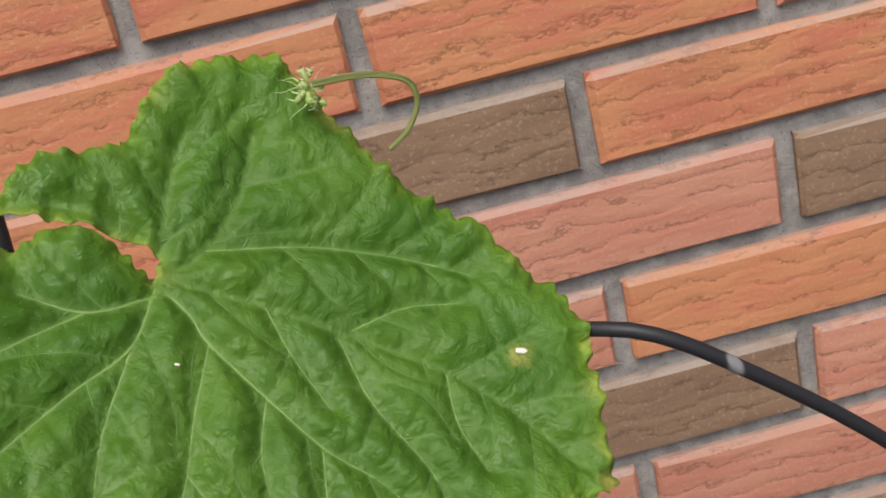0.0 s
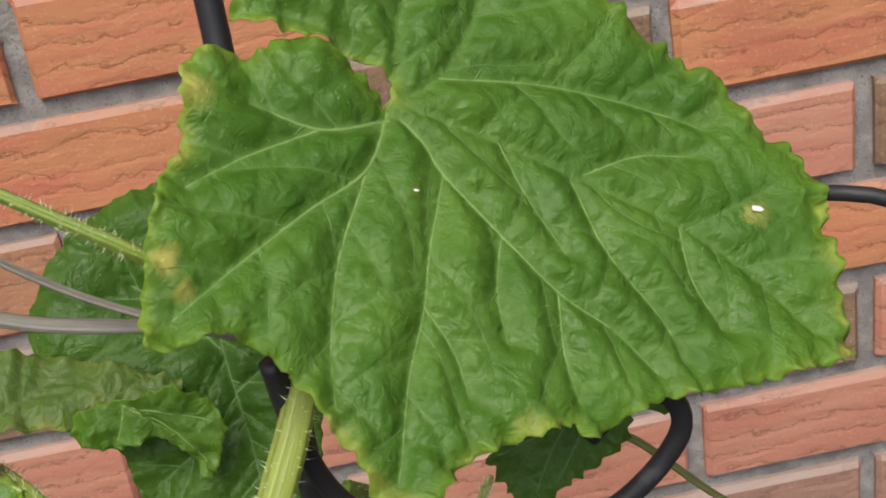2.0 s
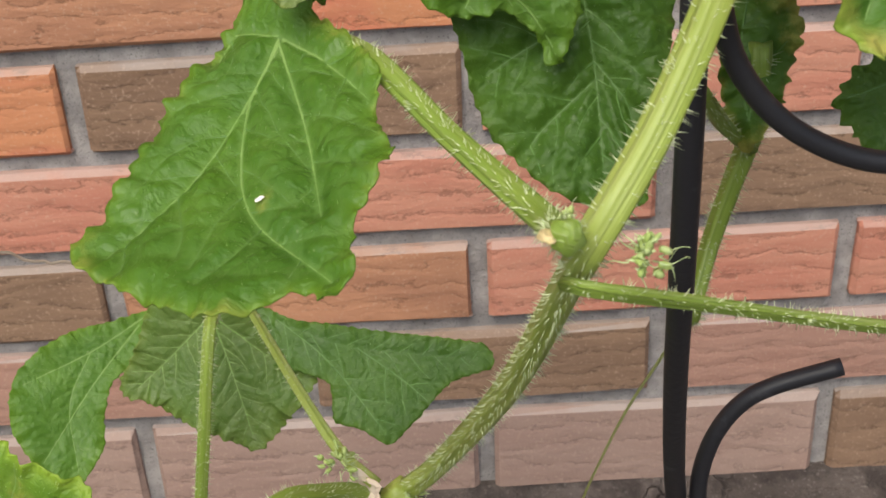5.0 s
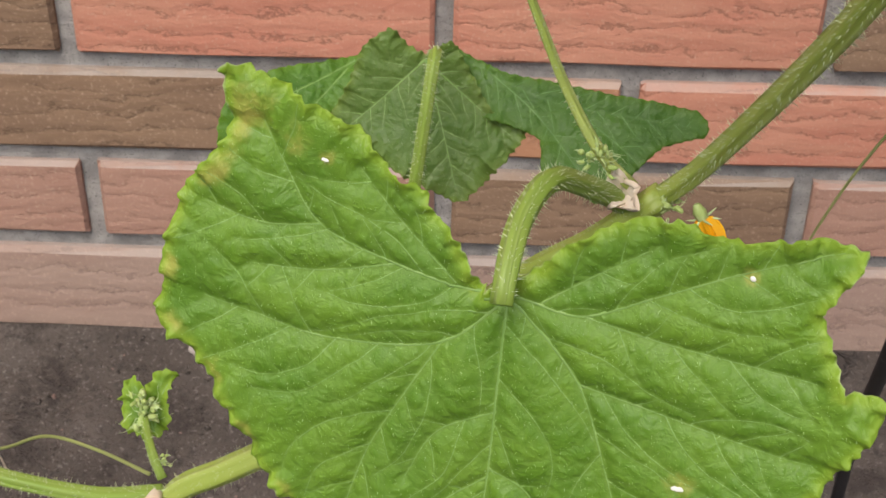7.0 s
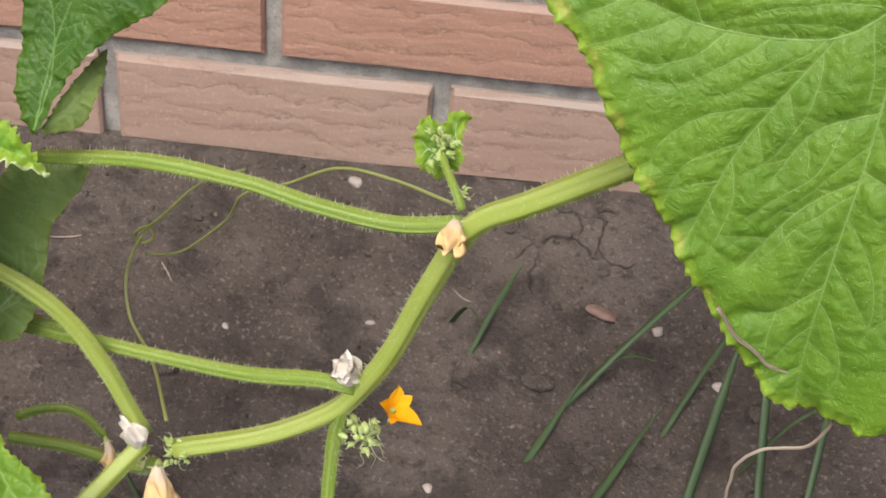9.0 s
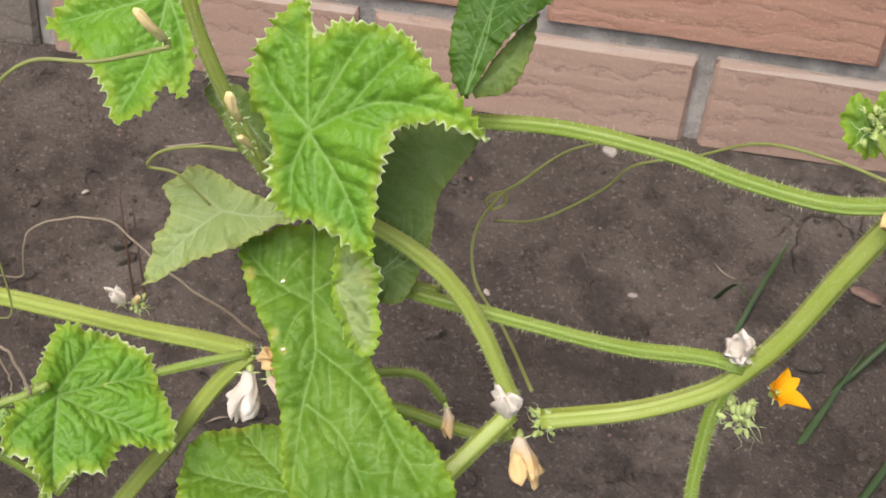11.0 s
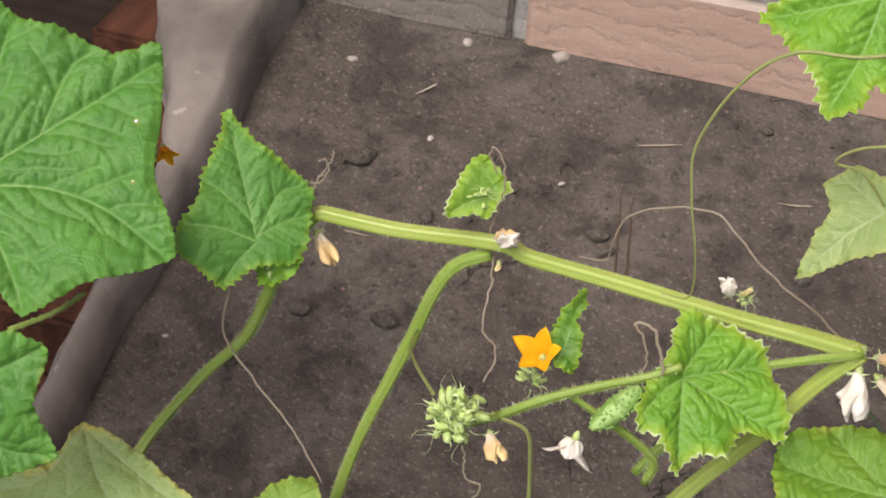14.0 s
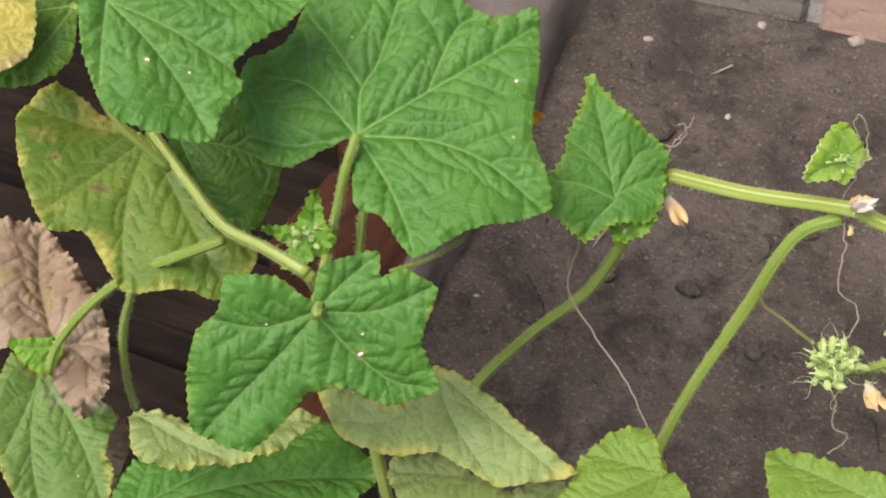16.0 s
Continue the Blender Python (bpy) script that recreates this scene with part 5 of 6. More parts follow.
piece("big", (-0.7743, -0.5021, 0.154), (0.903, 0.429, -0.008), (0.252, -0.517, 0.818),
    [(-9, -1), (-35, -17), (-54, -13), (-65, 17), (-63, 39), (-37, 56), (-22, 109), (1, 106), (23, 85), (47, 77), (70, 65), (93, 70), (93, 33), (89, 3), (99, -40), (56, -53), (28, -68), (11, -46), (-3, -39), (-5, -5)],
    hub=(-2, -2), veins=[(-63, 29), (-54, -10), (-25, 75), (24, 84), (91, 67), (97, -38), (28, -65)], spots=[(81, 29, 5.0), (79, -2, 2.5), (-6, 53, 2.5), (67, 51, -3.0), (33, 3, -3.0), (59, -28, -3.5)], tone='fresh', quilt=1.8, teeth=1.2, wave=2, yellow=0.2,
    ribs=[[(-2, 0), (-1, 25), (8, 41), (19, 77)], [(-1, 2), (37, 26), (67, 45), (90, 61)], [(1, 0), (37, -3), (66, -15), (92, -38)],
          [(1, -5), (14, -27), (23, -49), (27, -63)], [(-4, 2), (-28, 28), (-51, 34)], [(-5, 0), (-35, -5), (-59, 1)],
          [(-1, 28), (-16, 51), (-29, 67)], [(34, 24), (49, 58), (64, 68)]])
leaf_begin('folded light green cucumber leaf with white insect scars')
piece("mid", (-0.7593, -0.5907, 0.0878), (0.878, 0.477, -0.028), (0.423, -0.749, 0.51),
    [(0, 20), (-16, 32), (-41, 33), (-46, 15), (-57, 4), (-62, -22), (-59, -47), (-32, -57), (-15, -43), (-2, -29), (14, -26), (40, -36), (65, -28), (55, -1), (64, 24), (48, 34), (35, 31), (34, 43), (17, 41), (6, 37)],
    hub=(2, 12), veins=[(-56, 1), (-43, -52), (40, -34), (61, 22), (31, 40)], spots=[(25, -9, 7.0), (26, 2, 3.0), (-22, 8, 3.0)], quilt=1.6, teeth=1.5, wave=2, yellow=0.3, tone='fresh',
    ribs=[[(3, 13), (-25, 6), (-53, 12)], [(2, 11), (-15, -8), (-32, -25), (-52, -45)], [(3, 14), (17, 28), (31, 39)],
          [(4, 13), (33, 13), (59, 24)], [(4, 11), (22, -9), (41, -24), (59, -28)]])
leaf_begin('small triangular toothed leaf at the vine tip')
piece("small", (-0.6613, -0.4293, 0.1183), (0.798, 0.572, -0.19), (0.516, -0.484, 0.707),
    [(-8, 53), (-14, 36), (-21, 19), (-28, 1), (-37, -10), (-36, -22), (-22, -33), (-12, -40), (4, -29), (24, -27), (31, -15), (34, 10), (18, 27), (5, 36)],
    hub=(5, -15), tone='fresh', quilt=1.2, teeth=3.2, wave=1.6, frost=0.5,
    ribs=[[(5, -15), (-1, 15), (-8, 50)], [(5, -15), (17, 8), (28, 13)], [(4, -16), (-14, -9), (-32, -7)], [(5, -17), (-6, -28), (-12, -37)], [(3, -6), (-12, 9), (-23, 16)], [(5, -14), (20, -6), (31, -3)]])
leaf_begin('large green cucumber leaf with a pale scar and rounded lobes')
piece("mid", (-0.8465, -0.56, 0.2155), (0.855, 0.498, -0.141), (0.375, -0.407, 0.833),
    [(-44, 23), (-39, -7), (-27, -32), (-8, -42), (22, -43), (26, -28), (35, -15), (31, 0), (59, 24), (66, 40), (30, 59), (-30, 49)],
    hub=(-31, 24), veins=[(-31, -26), (22, -41), (33, -6), (61, 34)], spots=[(-10, -6, 5.0), (10, -10, 3.0)], tone='fresh', quilt=1.6, teeth=1.4, wave=2)
leaf_begin('old yellowing cucumber leaf with brown dead patches')
piece("mid", (-0.915, -0.52, 0.0823), (0.846, 0.509, -0.161), (0.398, -0.399, 0.826),
    [(-68, 43), (-48, 66), (-21, 48), (6, 36), (36, 17), (72, -26), (68, -47), (50, -62), (34, -56), (-1, -58), (-25, -26), (-47, -25), (-63, 9)],
    hub=(7, 36), veins=[(-63, 51), (-53, -18), (-1, -55), (56, -54), (68, -33)], quilt=1.2, teeth=1.0, wave=2, tone='old', yellow=0.6)
leaf_begin('green leaf shaded under the broad leaf')
piece("mid", (-0.8587, -0.5, 0.1067), (0.85, 0.522, -0.074), (0.464, -0.673, 0.576),
    [(-31, 16), (4, 44), (28, 3), (15, -35), (-10, -37), (-22, -19), (-36, 3)],
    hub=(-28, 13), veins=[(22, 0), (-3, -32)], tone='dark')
leaf_begin('green leaf at the bed corner')
piece("mid", (-0.9624, -0.52, 0.1709), (0.808, 0.553, -0.202), (0.484, -0.43, 0.762),
    [(-22, -28), (-1, -26), (17, -10), (18, 25), (-6, 43), (-34, 19), (-34, -13)],
    hub=(17, 22), veins=[(-13, -24), (-30, 7)], tone='mid')
leaf_begin('yellow dying cucumber leaf')
piece("mid", (-0.9637, -0.54, 0.188), (0.798, 0.563, -0.216), (0.502, -0.422, 0.755),
    [(-20, -24), (-3, -24), (12, -10), (12, 18), (-6, 31), (-25, 13)],
    hub=(-22, 7), veins=[(10, -5), (11, 16)], tone='yellow', yellow=1.0)
leaf_begin('dry brown crumpled cucumber leaf')
piece("mid", (-0.9848, -0.53, -0.0275), (0.823, 0.531, -0.203), (0.444, -0.378, 0.813),
    [(-45, 53), (-14, 60), (9, 35), (24, 13), (35, -13), (37, -49), (21, -68), (-10, -26), (-37, -25)],
    hub=(4, -22), veins=[(-13, 56), (31, -16)], quilt=3, teeth=2, wave=6, tone='dry')
piece("lower", (-0.9564, -0.53, -0.1455), (0.824, 0.545, -0.153), (0.472, -0.511, 0.719),
    [(-6, 25), (3, 23), (10, 10), (4, -11), (-4, -34), (-13, -11)],
    hub=(-6, 23), veins=[(-1, -30)], wave=4, tone='dry')
leaf_begin('green leaf with a bleached grey blotch and yellow margin')
piece("mid", (-0.9612, -0.57, -0.0927), (0.825, 0.529, -0.198), (0.441, -0.384, 0.811),
    [(-36, 52), (-21, 43), (1, 36), (32, 16), (27, -10), (33, -21), (28, -46), (-12, -57), (-32, -30), (-46, 16)],
    hub=(-17, 40), veins=[(29, 14), (27, -39), (-6, -54), (-34, -12)], spots=[(4, 2, 3.0), (12, -26, 3.0)], quilt=1.2, wave=2, tone='grey', yellow=0.5)
leaf_begin('pale drying leaf curled under the folded leaf')
piece("mid", (-0.8425, -0.57, -0.0463), (0.895, 0.433, -0.108), (0.175, -0.118, 0.977),
    [(-52, 14), (-44, 20), (-19, 16), (20, 4), (45, 27), (61, 22), (34, -4), (14, -11), (-24, -20), (-44, -14)],
    hub=(-49, 18), veins=[(52, 22), (8, -9)], wave=3, tone='pale', yellow=0.5)
leaf_begin('shaded green leaf low on the soil')
piece("mid", (-0.8406, -0.55, -0.1088), (0.903, 0.422, -0.086), (0.115, -0.044, 0.992),
    [(-80, -14), (-70, 17), (-6, 26), (15, 32), (42, 63), (73, 37), (84, 16), (68, -8), (50, -51), (-20, -63), (-67, -42)],
    hub=(-71, -18), veins=[(78, 17), (43, 53), (29, -44)], quilt=1.5, wave=2, tone='fresh')
leaf_begin('yellow green wilting leaf curling over the soil')
piece("mid", (-0.721, -0.53, -0.0155), (0.908, 0.418, 0.006), (0.139, -0.315, 0.939),
    [(-66, 26), (-39, 19), (-20, 14), (-8, 23), (3, 39), (29, 23), (58, -5), (83, -28), (68, -32), (41, -36), (14, -21), (6, -16), (-26, -16), (-52, -4)],
    hub=(4, 36), ribs=[[(4, 36), (-20, 7), (-52, 5)], [(5, 34), (13, 5), (35, -31)], [(6, 34), (39, 2), (73, -29)]], quilt=1.0, teeth=0.6, wave=2, tone='pale', yellow=0.6)
leaf_begin('pale green wilted leaf on the soil')
piece("mid", (-0.6921, -0.52, -0.0624), (0.911, 0.412, 0.033), (0.039, -0.166, 0.985),
    [(-55, 8), (-47, 24), (-23, 24), (17, -1), (44, 11), (52, -16), (32, -38), (-30, -37)],
    hub=(47, 3), veins=[(-50, 12), (-17, -34)], wave=3, tone='pale')
leaf_begin('pale green leaf on the soil at the end of its stalk')
piece("mid", (-0.611, -0.51, -0.0287), (0.908, 0.406, 0.102), (-0.055, -0.127, 0.99),
    [(-32, -6), (-21, 17), (-4, 32), (20, 36), (24, 12), (32, 2), (37, -21), (11, -42), (-34, -39), (-48, -16)],
    hub=(24, 8), veins=[(-17, 21), (-45, -16), (-3, -37)], wave=2, tone='mid2')
leaf_begin('green leaf low over the dark soil')
piece("mid", (-0.5015, -0.54, 0.0504), (0.897, 0.393, 0.201), (-0.151, -0.154, 0.976),
    [(-28, 18), (-21, 27), (-7, 20), (26, 0), (29, -24), (-5, -38), (-28, -19)],
    hub=(28, -17), veins=[(-21, 20), (-23, -20)], wave=2, tone='mid2')
leaf_begin('tiny unfolding leaf at a vine node')
piece("tiny", (-0.5456, -0.4, 0.1447), (0.933, 0.356, -0.043), (0.308, -0.733, 0.607),
    [(-17, -14), (-10, 4), (-3, 15), (3, 17), (12, 7), (17, 0), (12, -4), (5, -15), (-1, -13)],
    hub=(10, -4), veins=[(-1, 14), (-14, -13)], teeth=2.2, wave=1.5, tone='light', frost=1.0)
leaf_begin('tiny curled young leaf beside the yellow flower')
piece("tiny", (-0.4774, -0.485, 0.1389), (0.951, 0.307, -0.02), (0.236, -0.685, 0.689),
    [(6, 22), (9, 15), (4, 8), (6, 0), (5, -12), (2, -17), (-5, -12), (-8, -2), (-3, 10), (2, 18)],
    hub=(-4, -12), veins=[(6, 20)], teeth=2.4, wave=2.5, tone='mid', frost=0.5)
leaf_begin('small crinkled young leaf at the shoot tip')
piece("tiny", (-0.7915, -0.54, 0.1018), (0.873, 0.485, -0.05), (0.406, -0.668, 0.624),
    [(-20, 7), (-4, 10), (7, 28), (11, 12), (17, 0), (4, -10), (-10, -14), (-7, -1)],
    hub=(7, -9), veins=[(-18, 6), (7, 25), (-9, -12)], teeth=2.4, wave=4, tone='bright')
leaf_begin('tiny young leaf at the vine tip')
piece("tiny", (-0.6435, -0.435, 0.091), (0.944, 0.316, 0.095), (0.196, -0.77, 0.607),
    [(-9, -9), (-12, 7), (5, 9), (15, 5), (9, -5), (-1, -10)],
    hub=(-2, -8), veins=[(-9, 5), (12, 3)], teeth=2.4, wave=3, tone='bright', frost=0.3)
leaf_begin('small folded green leaf beside a bleached leaf')
piece("tiny", (-0.9765, -0.56, -0.0341), (0.791, 0.585, -0.179), (0.537, -0.524, 0.661),
    [(-16, 7), (-2, 8), (14, 8), (16, 0), (10, -11), (-1, -12), (-12, -2)],
    hub=(13, 4), veins=[(-14, 4), (2, -10)], wave=1.5, tone='bright')
leaf_begin('yellow and green dying leaf beside the dry one')
piece("tiny", (-1.0171, -0.535, -0.0309), (0.778, 0.601, -0.184), (0.561, -0.532, 0.634),
    [(-19, 25), (5, 36), (20, 22), (21, -2), (9, -24), (-19, -25)],
    hub=(-15, -22), veins=[(15, 22), (16, -7)], wave=2, tone='old', yellow=1.0)
stem('stem', [(0.1675, -0.53, 0.6439), (0.161, -0.545, 0.6364), (0.1527, -0.558, 0.6221), (0.141, -0.572, 0.6048), (0.1286, -0.582, 0.5888), (0.1266, -0.56, 0.5646), (0.1176, -0.51, 0.5008), (0.0986, -0.46, 0.4328), (0.0869, -0.447, 0.4107)], 2.8, 3.1)
stem('stalk', [(0.1238, -0.584, 0.5829), (0.1285, -0.588, 0.584), (0.1462, -0.58, 0.5747), (0.1854, -0.56, 0.5523), (0.2276, -0.54, 0.5317), (0.2506, -0.53, 0.5229)], 1.3, 1.2)
stem('stem', [(0.0869, -0.449, 0.4124), (0.0669, -0.447, 0.3928), (0.04, -0.445, 0.3716), (-0.0055, -0.445, 0.3213), (-0.0275, -0.444, 0.3037), (-0.0632, -0.443, 0.2807), (-0.085, -0.442, 0.2658), (-0.0998, -0.44, 0.233), (-0.1144, -0.438, 0.1923), (-0.1283, -0.437, 0.1664), (-0.1393, -0.437, 0.1527), (-0.1686, -0.437, 0.134), (-0.21, -0.44, 0.1213)], 4.4, 4.0)
stem('stem', [(-0.2237, -0.442, 0.1254), (-0.2426, -0.46, 0.1083), (-0.2614, -0.48, 0.0929), (-0.2809, -0.49, 0.0552)], 3.8, 4.4)
stem('stem', [(-0.2235, -0.442, 0.1304), (-0.241, -0.435, 0.1629), (-0.259, -0.43, 0.1858), (-0.2857, -0.425, 0.2013), (-0.3108, -0.425, 0.2101)], 3.6, 3.2)
stem('stem', [(-0.3108, -0.425, 0.2101), (-0.3326, -0.44, 0.2314), (-0.3436, -0.455, 0.2695), (-0.3521, -0.465, 0.3039), (-0.3569, -0.47, 0.3288), (-0.3602, -0.472, 0.3487)], 2.9, 2.4)
stem('stalk', [(0.0768, -0.446, 0.406), (0.0714, -0.449, 0.4112), (0.0613, -0.46, 0.422), (0.05, -0.475, 0.4334), (0.0418, -0.49, 0.4298), (0.0381, -0.505, 0.4235), (0.0365, -0.513, 0.4156)], 3.3, 3.0)
stem('stalk', [(-0.0894, -0.443, 0.267), (-0.1151, -0.44, 0.2614), (-0.1475, -0.435, 0.2626), (-0.178, -0.43, 0.2669), (-0.2215, -0.422, 0.2661), (-0.2655, -0.418, 0.2598)], 3.2, 2.6)
stem('stalk', [(-0.1283, -0.438, 0.1696), (-0.146, -0.436, 0.1704), (-0.1825, -0.43, 0.1635), (-0.2408, -0.422, 0.1639), (-0.2948, -0.415, 0.1659), (-0.2638, -0.415, 0.1657), (-0.3007, -0.41, 0.1654)], 3.0, 2.6)
stem('stalk', [(0.1240, -0.590, 0.596), (0.1221, -0.5659, 0.5849), (0.1065, -0.5368, 0.5867), (0.0880, -0.5074, 0.5929), (0.0666, -0.4731, 0.5847)], 2.5, 2.2)
stem('stalk', [(0.001, -0.38, 0.3058), (-0.0019, -0.37, 0.3213), (0.0042, -0.355, 0.3659), (0.0092, -0.34, 0.4003), (0.0096, -0.325, 0.398)], 2.4, 2.0)
stem('stalk', [(0.001, -0.38, 0.3058), (-0.0161, -0.43, 0.3267), (-0.0164, -0.444, 0.3127)], 2.6, 2.4)
stem('stem', [(0.0190, -0.432, 0.530), (0.0262, -0.430, 0.512), (0.0331, -0.428, 0.4955), (0.0424, -0.429, 0.4712), (0.0553, -0.435, 0.4420), (0.0670, -0.444, 0.4240), (0.0774, -0.449, 0.4150)], 0.6, 1.9)
stem('stalk', [(0.0969, -0.535, 0.6919), (0.101, -0.54, 0.6891), (0.1171, -0.545, 0.6788), (0.1356, -0.55, 0.6671), (0.1511, -0.545, 0.6497)], 0.9, 1.6)
stem('stalk', [(-0.0894, -0.44, 0.2719), (-0.0931, -0.435, 0.2779), (-0.0975, -0.425, 0.2801), (-0.1002, -0.417, 0.2826)], 1.6, 1.3)
stem('stalk', [(-0.1339, -0.438, 0.1573), (-0.1369, -0.439, 0.1393), (-0.1381, -0.447, 0.109), (-0.1371, -0.46, 0.0815)], 2.9, 2.6)
stem('stem', [(-0.3469, -0.43, 0.1244), (-0.3692, -0.425, 0.1219), (-0.4058, -0.42, 0.1187), (-0.4652, -0.41, 0.1143), (-0.5145, -0.403, 0.1109), (-0.532, -0.4, 0.1128), (-0.5891, -0.4, 0.1052), (-0.6329, -0.4, 0.104), (-0.6341, -0.402, 0.1032)], 4.0, 3.6)
stem('stem', [(-0.3469, -0.43, 0.1244), (-0.3628, -0.435, 0.1042), (-0.3828, -0.445, 0.0714), (-0.4049, -0.45, 0.0349), (-0.43, -0.46, -0.0082)], 3.4, 4.0)
stem('stalk', [(-0.3469, -0.432, 0.1262), (-0.3692, -0.44, 0.122), (-0.3892, -0.445, 0.1156), (-0.4076, -0.46, 0.1172)], 2.0, 1.8)
stem('stalk', [(-0.5366, -0.4, 0.1051), (-0.553, -0.405, 0.0959), (-0.5626, -0.41, 0.0789), (-0.5743, -0.415, 0.0399), (-0.5975, -0.425, -0.0316), (-0.6096, -0.435, -0.0859), (-0.5991, -0.46, -0.0614)], 3.4, 2.8)
stem('stalk', [(-0.6341, -0.402, 0.1032), (-0.6452, -0.415, 0.0905), (-0.6483, -0.43, 0.0717), (-0.6666, -0.425, 0.0252), (-0.6982, -0.42, -0.0216), (-0.7347, -0.42, -0.0811), (-0.7457, -0.44, -0.1035)], 3.0, 3.0)
stem('stalk', [(-0.5014, -0.505, 0.0977), (-0.4813, -0.5, 0.1114), (-0.4581, -0.49, 0.1191), (-0.4399, -0.48, 0.1218), (-0.4253, -0.477, 0.1312)], 2.2, 1.8)
stem('stalk', [(-0.5178, -0.535, 0.113), (-0.5014, -0.505, 0.0977)], 1.8, 2.0)
stem('stalk', [(-0.475, -0.495, 0.1155), (-0.4308, -0.49, 0.0845), (-0.4302, -0.49, 0.065)], 1.2, 2.2)
stem('stalk', [(-0.4375, -0.46, 0.0377), (-0.4234, -0.45, 0.0563), (-0.3972, -0.445, 0.0751)], 2.2, 2.2)
stem('stalk', [(-0.7728, -0.51, 0.1582), (-0.7747, -0.52, 0.1419), (-0.7787, -0.525, 0.1145), (-0.7821, -0.53, 0.092), (-0.7557, -0.59, 0.1038)], 2.2, 2.4)
stem('stem', [(-0.8967, -0.52, 0.13), (-0.8688, -0.53, 0.1115), (-0.8407, -0.54, 0.0966), (-0.8115, -0.545, 0.0947), (-0.7832, -0.55, 0.091)], 2.8, 3.2)
stem('stalk', [(-0.8417, -0.54, 0.0865), (-0.8973, -0.545, 0.0481), (-0.9302, -0.55, 0.0182), (-0.9563, -0.56, -0.0179), (-0.9611, -0.57, -0.0375)], 2.6, 2.2)
stem('stalk', [(-0.9267, -0.52, 0.0051), (-0.9405, -0.52, -0.0378), (-0.9439, -0.52, -0.0792), (-0.9404, -0.52, -0.1067)], 2.2, 2.2)
stem('stalk', [(-0.7762, -0.5, 0.1), (-0.774, -0.51, 0.0782), (-0.7712, -0.52, 0.0582)], 2.2, 2.2)
stem('stalk', [(-0.7475, -0.525, 0.0861), (-0.7312, -0.51, 0.0901), (-0.7139, -0.505, 0.1052)], 1.2, 0.9)
stem('stem', [(-0.7832, -0.55, 0.091), (-0.7805, -0.53, 0.0459), (-0.7752, -0.51, -0.0318), (-0.7625, -0.5, -0.139)], 3.0, 3.6)
stem('stalk', [(-0.9348, -0.52, 0.1985), (-0.9172, -0.53, 0.1962), (-0.9065, -0.54, 0.1545), (-0.8791, -0.53, 0.1159)], 2.0, 2.2)
stem('stalk', [(0.1789, -0.49, 0.5817), (0.1797, -0.49, 0.5638), (0.1747, -0.49, 0.5441), (0.1703, -0.49, 0.5269), (0.1663, -0.49, 0.5049), (0.205, -0.345, 0.4496)], 2.4, 1.4)
stem('stalk', [(0.1606, -0.515, 0.5826), (0.17, -0.5, 0.5654), (0.1785, -0.491, 0.5545)], 1.6, 1.6)
stem('stalk', [(-0.3005, -0.40, 0.0900), (-0.2870, -0.40, 0.0970), (-0.2700, -0.40, 0.0980), (-0.2570, -0.40, 0.0830)], 2.2, 1.6)
stem('stalk', [(-0.3050, -0.405, 0.0800), (-0.2790, -0.40, 0.0730), (-0.2590, -0.40, 0.0680), (-0.2350, -0.41, 0.0740), (-0.2230, -0.435, 0.1050)], 2.8, 2.8)
tendril([(-0.359, -0.485, 0.3169), (-0.3857, -0.4865, 0.3074), (-0.4101, -0.488, 0.3043), (-0.4267, -0.4895, 0.2876), (-0.4379, -0.491, 0.2585), (-0.4359, -0.4925, 0.2358), (-0.4293, -0.494, 0.2071), (-0.4281, -0.4955, 0.1869), (-0.4395, -0.497, 0.1861)], 1.10, 0.40, 'green')
tendril([(-0.4929, -0.38, 0.1009), (-0.4782, -0.3812, 0.1053), (-0.475, -0.3825, 0.1281), (-0.4632, -0.3837, 0.1431), (-0.4314, -0.385, 0.1528), (-0.4168, -0.3863, 0.144), (-0.399, -0.3875, 0.1276), (-0.375, -0.3888, 0.1122), (-0.352, -0.39, 0.0953)], 0.45, 0.80, 'dry')
tendril([(-0.344, -0.455, 0.2556), (-0.3601, -0.453, 0.2533), (-0.3763, -0.451, 0.2467), (-0.3834, -0.449, 0.2369), (-0.3718, -0.447, 0.2336), (-0.3594, -0.445, 0.2188)], 1.00, 0.70, 'green')
tendril([(-0.0935, -0.442, 0.276), (-0.1171, -0.4281, 0.2742), (-0.1417, -0.4143, 0.2678), (-0.1652, -0.4004, 0.2479), (-0.1878, -0.3866, 0.2295), (-0.1991, -0.3727, 0.2042), (-0.225, -0.3589, 0.1723), (-0.2468, -0.345, 0.1572)], 0.90, 0.70, 'green')
tendril([(-0.1944, -0.35, 0.2181), (-0.2167, -0.348, 0.2058), (-0.236, -0.346, 0.1836), (-0.2468, -0.345, 0.1705), (-0.2554, -0.35, 0.1491), (-0.2509, -0.365, 0.1328), (-0.2333, -0.39, 0.1274), (-0.2161, -0.43, 0.1287)], 0.80, 1.10, 'green')
tendril([(-0.2495, -0.345, 0.1725), (-0.2438, -0.345, 0.175), (-0.2422, -0.345, 0.1683), (-0.2487, -0.345, 0.164), (-0.2518, -0.345, 0.1688), (-0.2466, -0.345, 0.174)], 0.90, 0.90, 'green')
tendril([(-0.6733, -0.43, 0.0651), (-0.6758, -0.435, 0.0317), (-0.6561, -0.44, 0.0076), (-0.6306, -0.445, -0.0193), (-0.6107, -0.45, -0.0502)], 0.80, 0.60, 'dry')
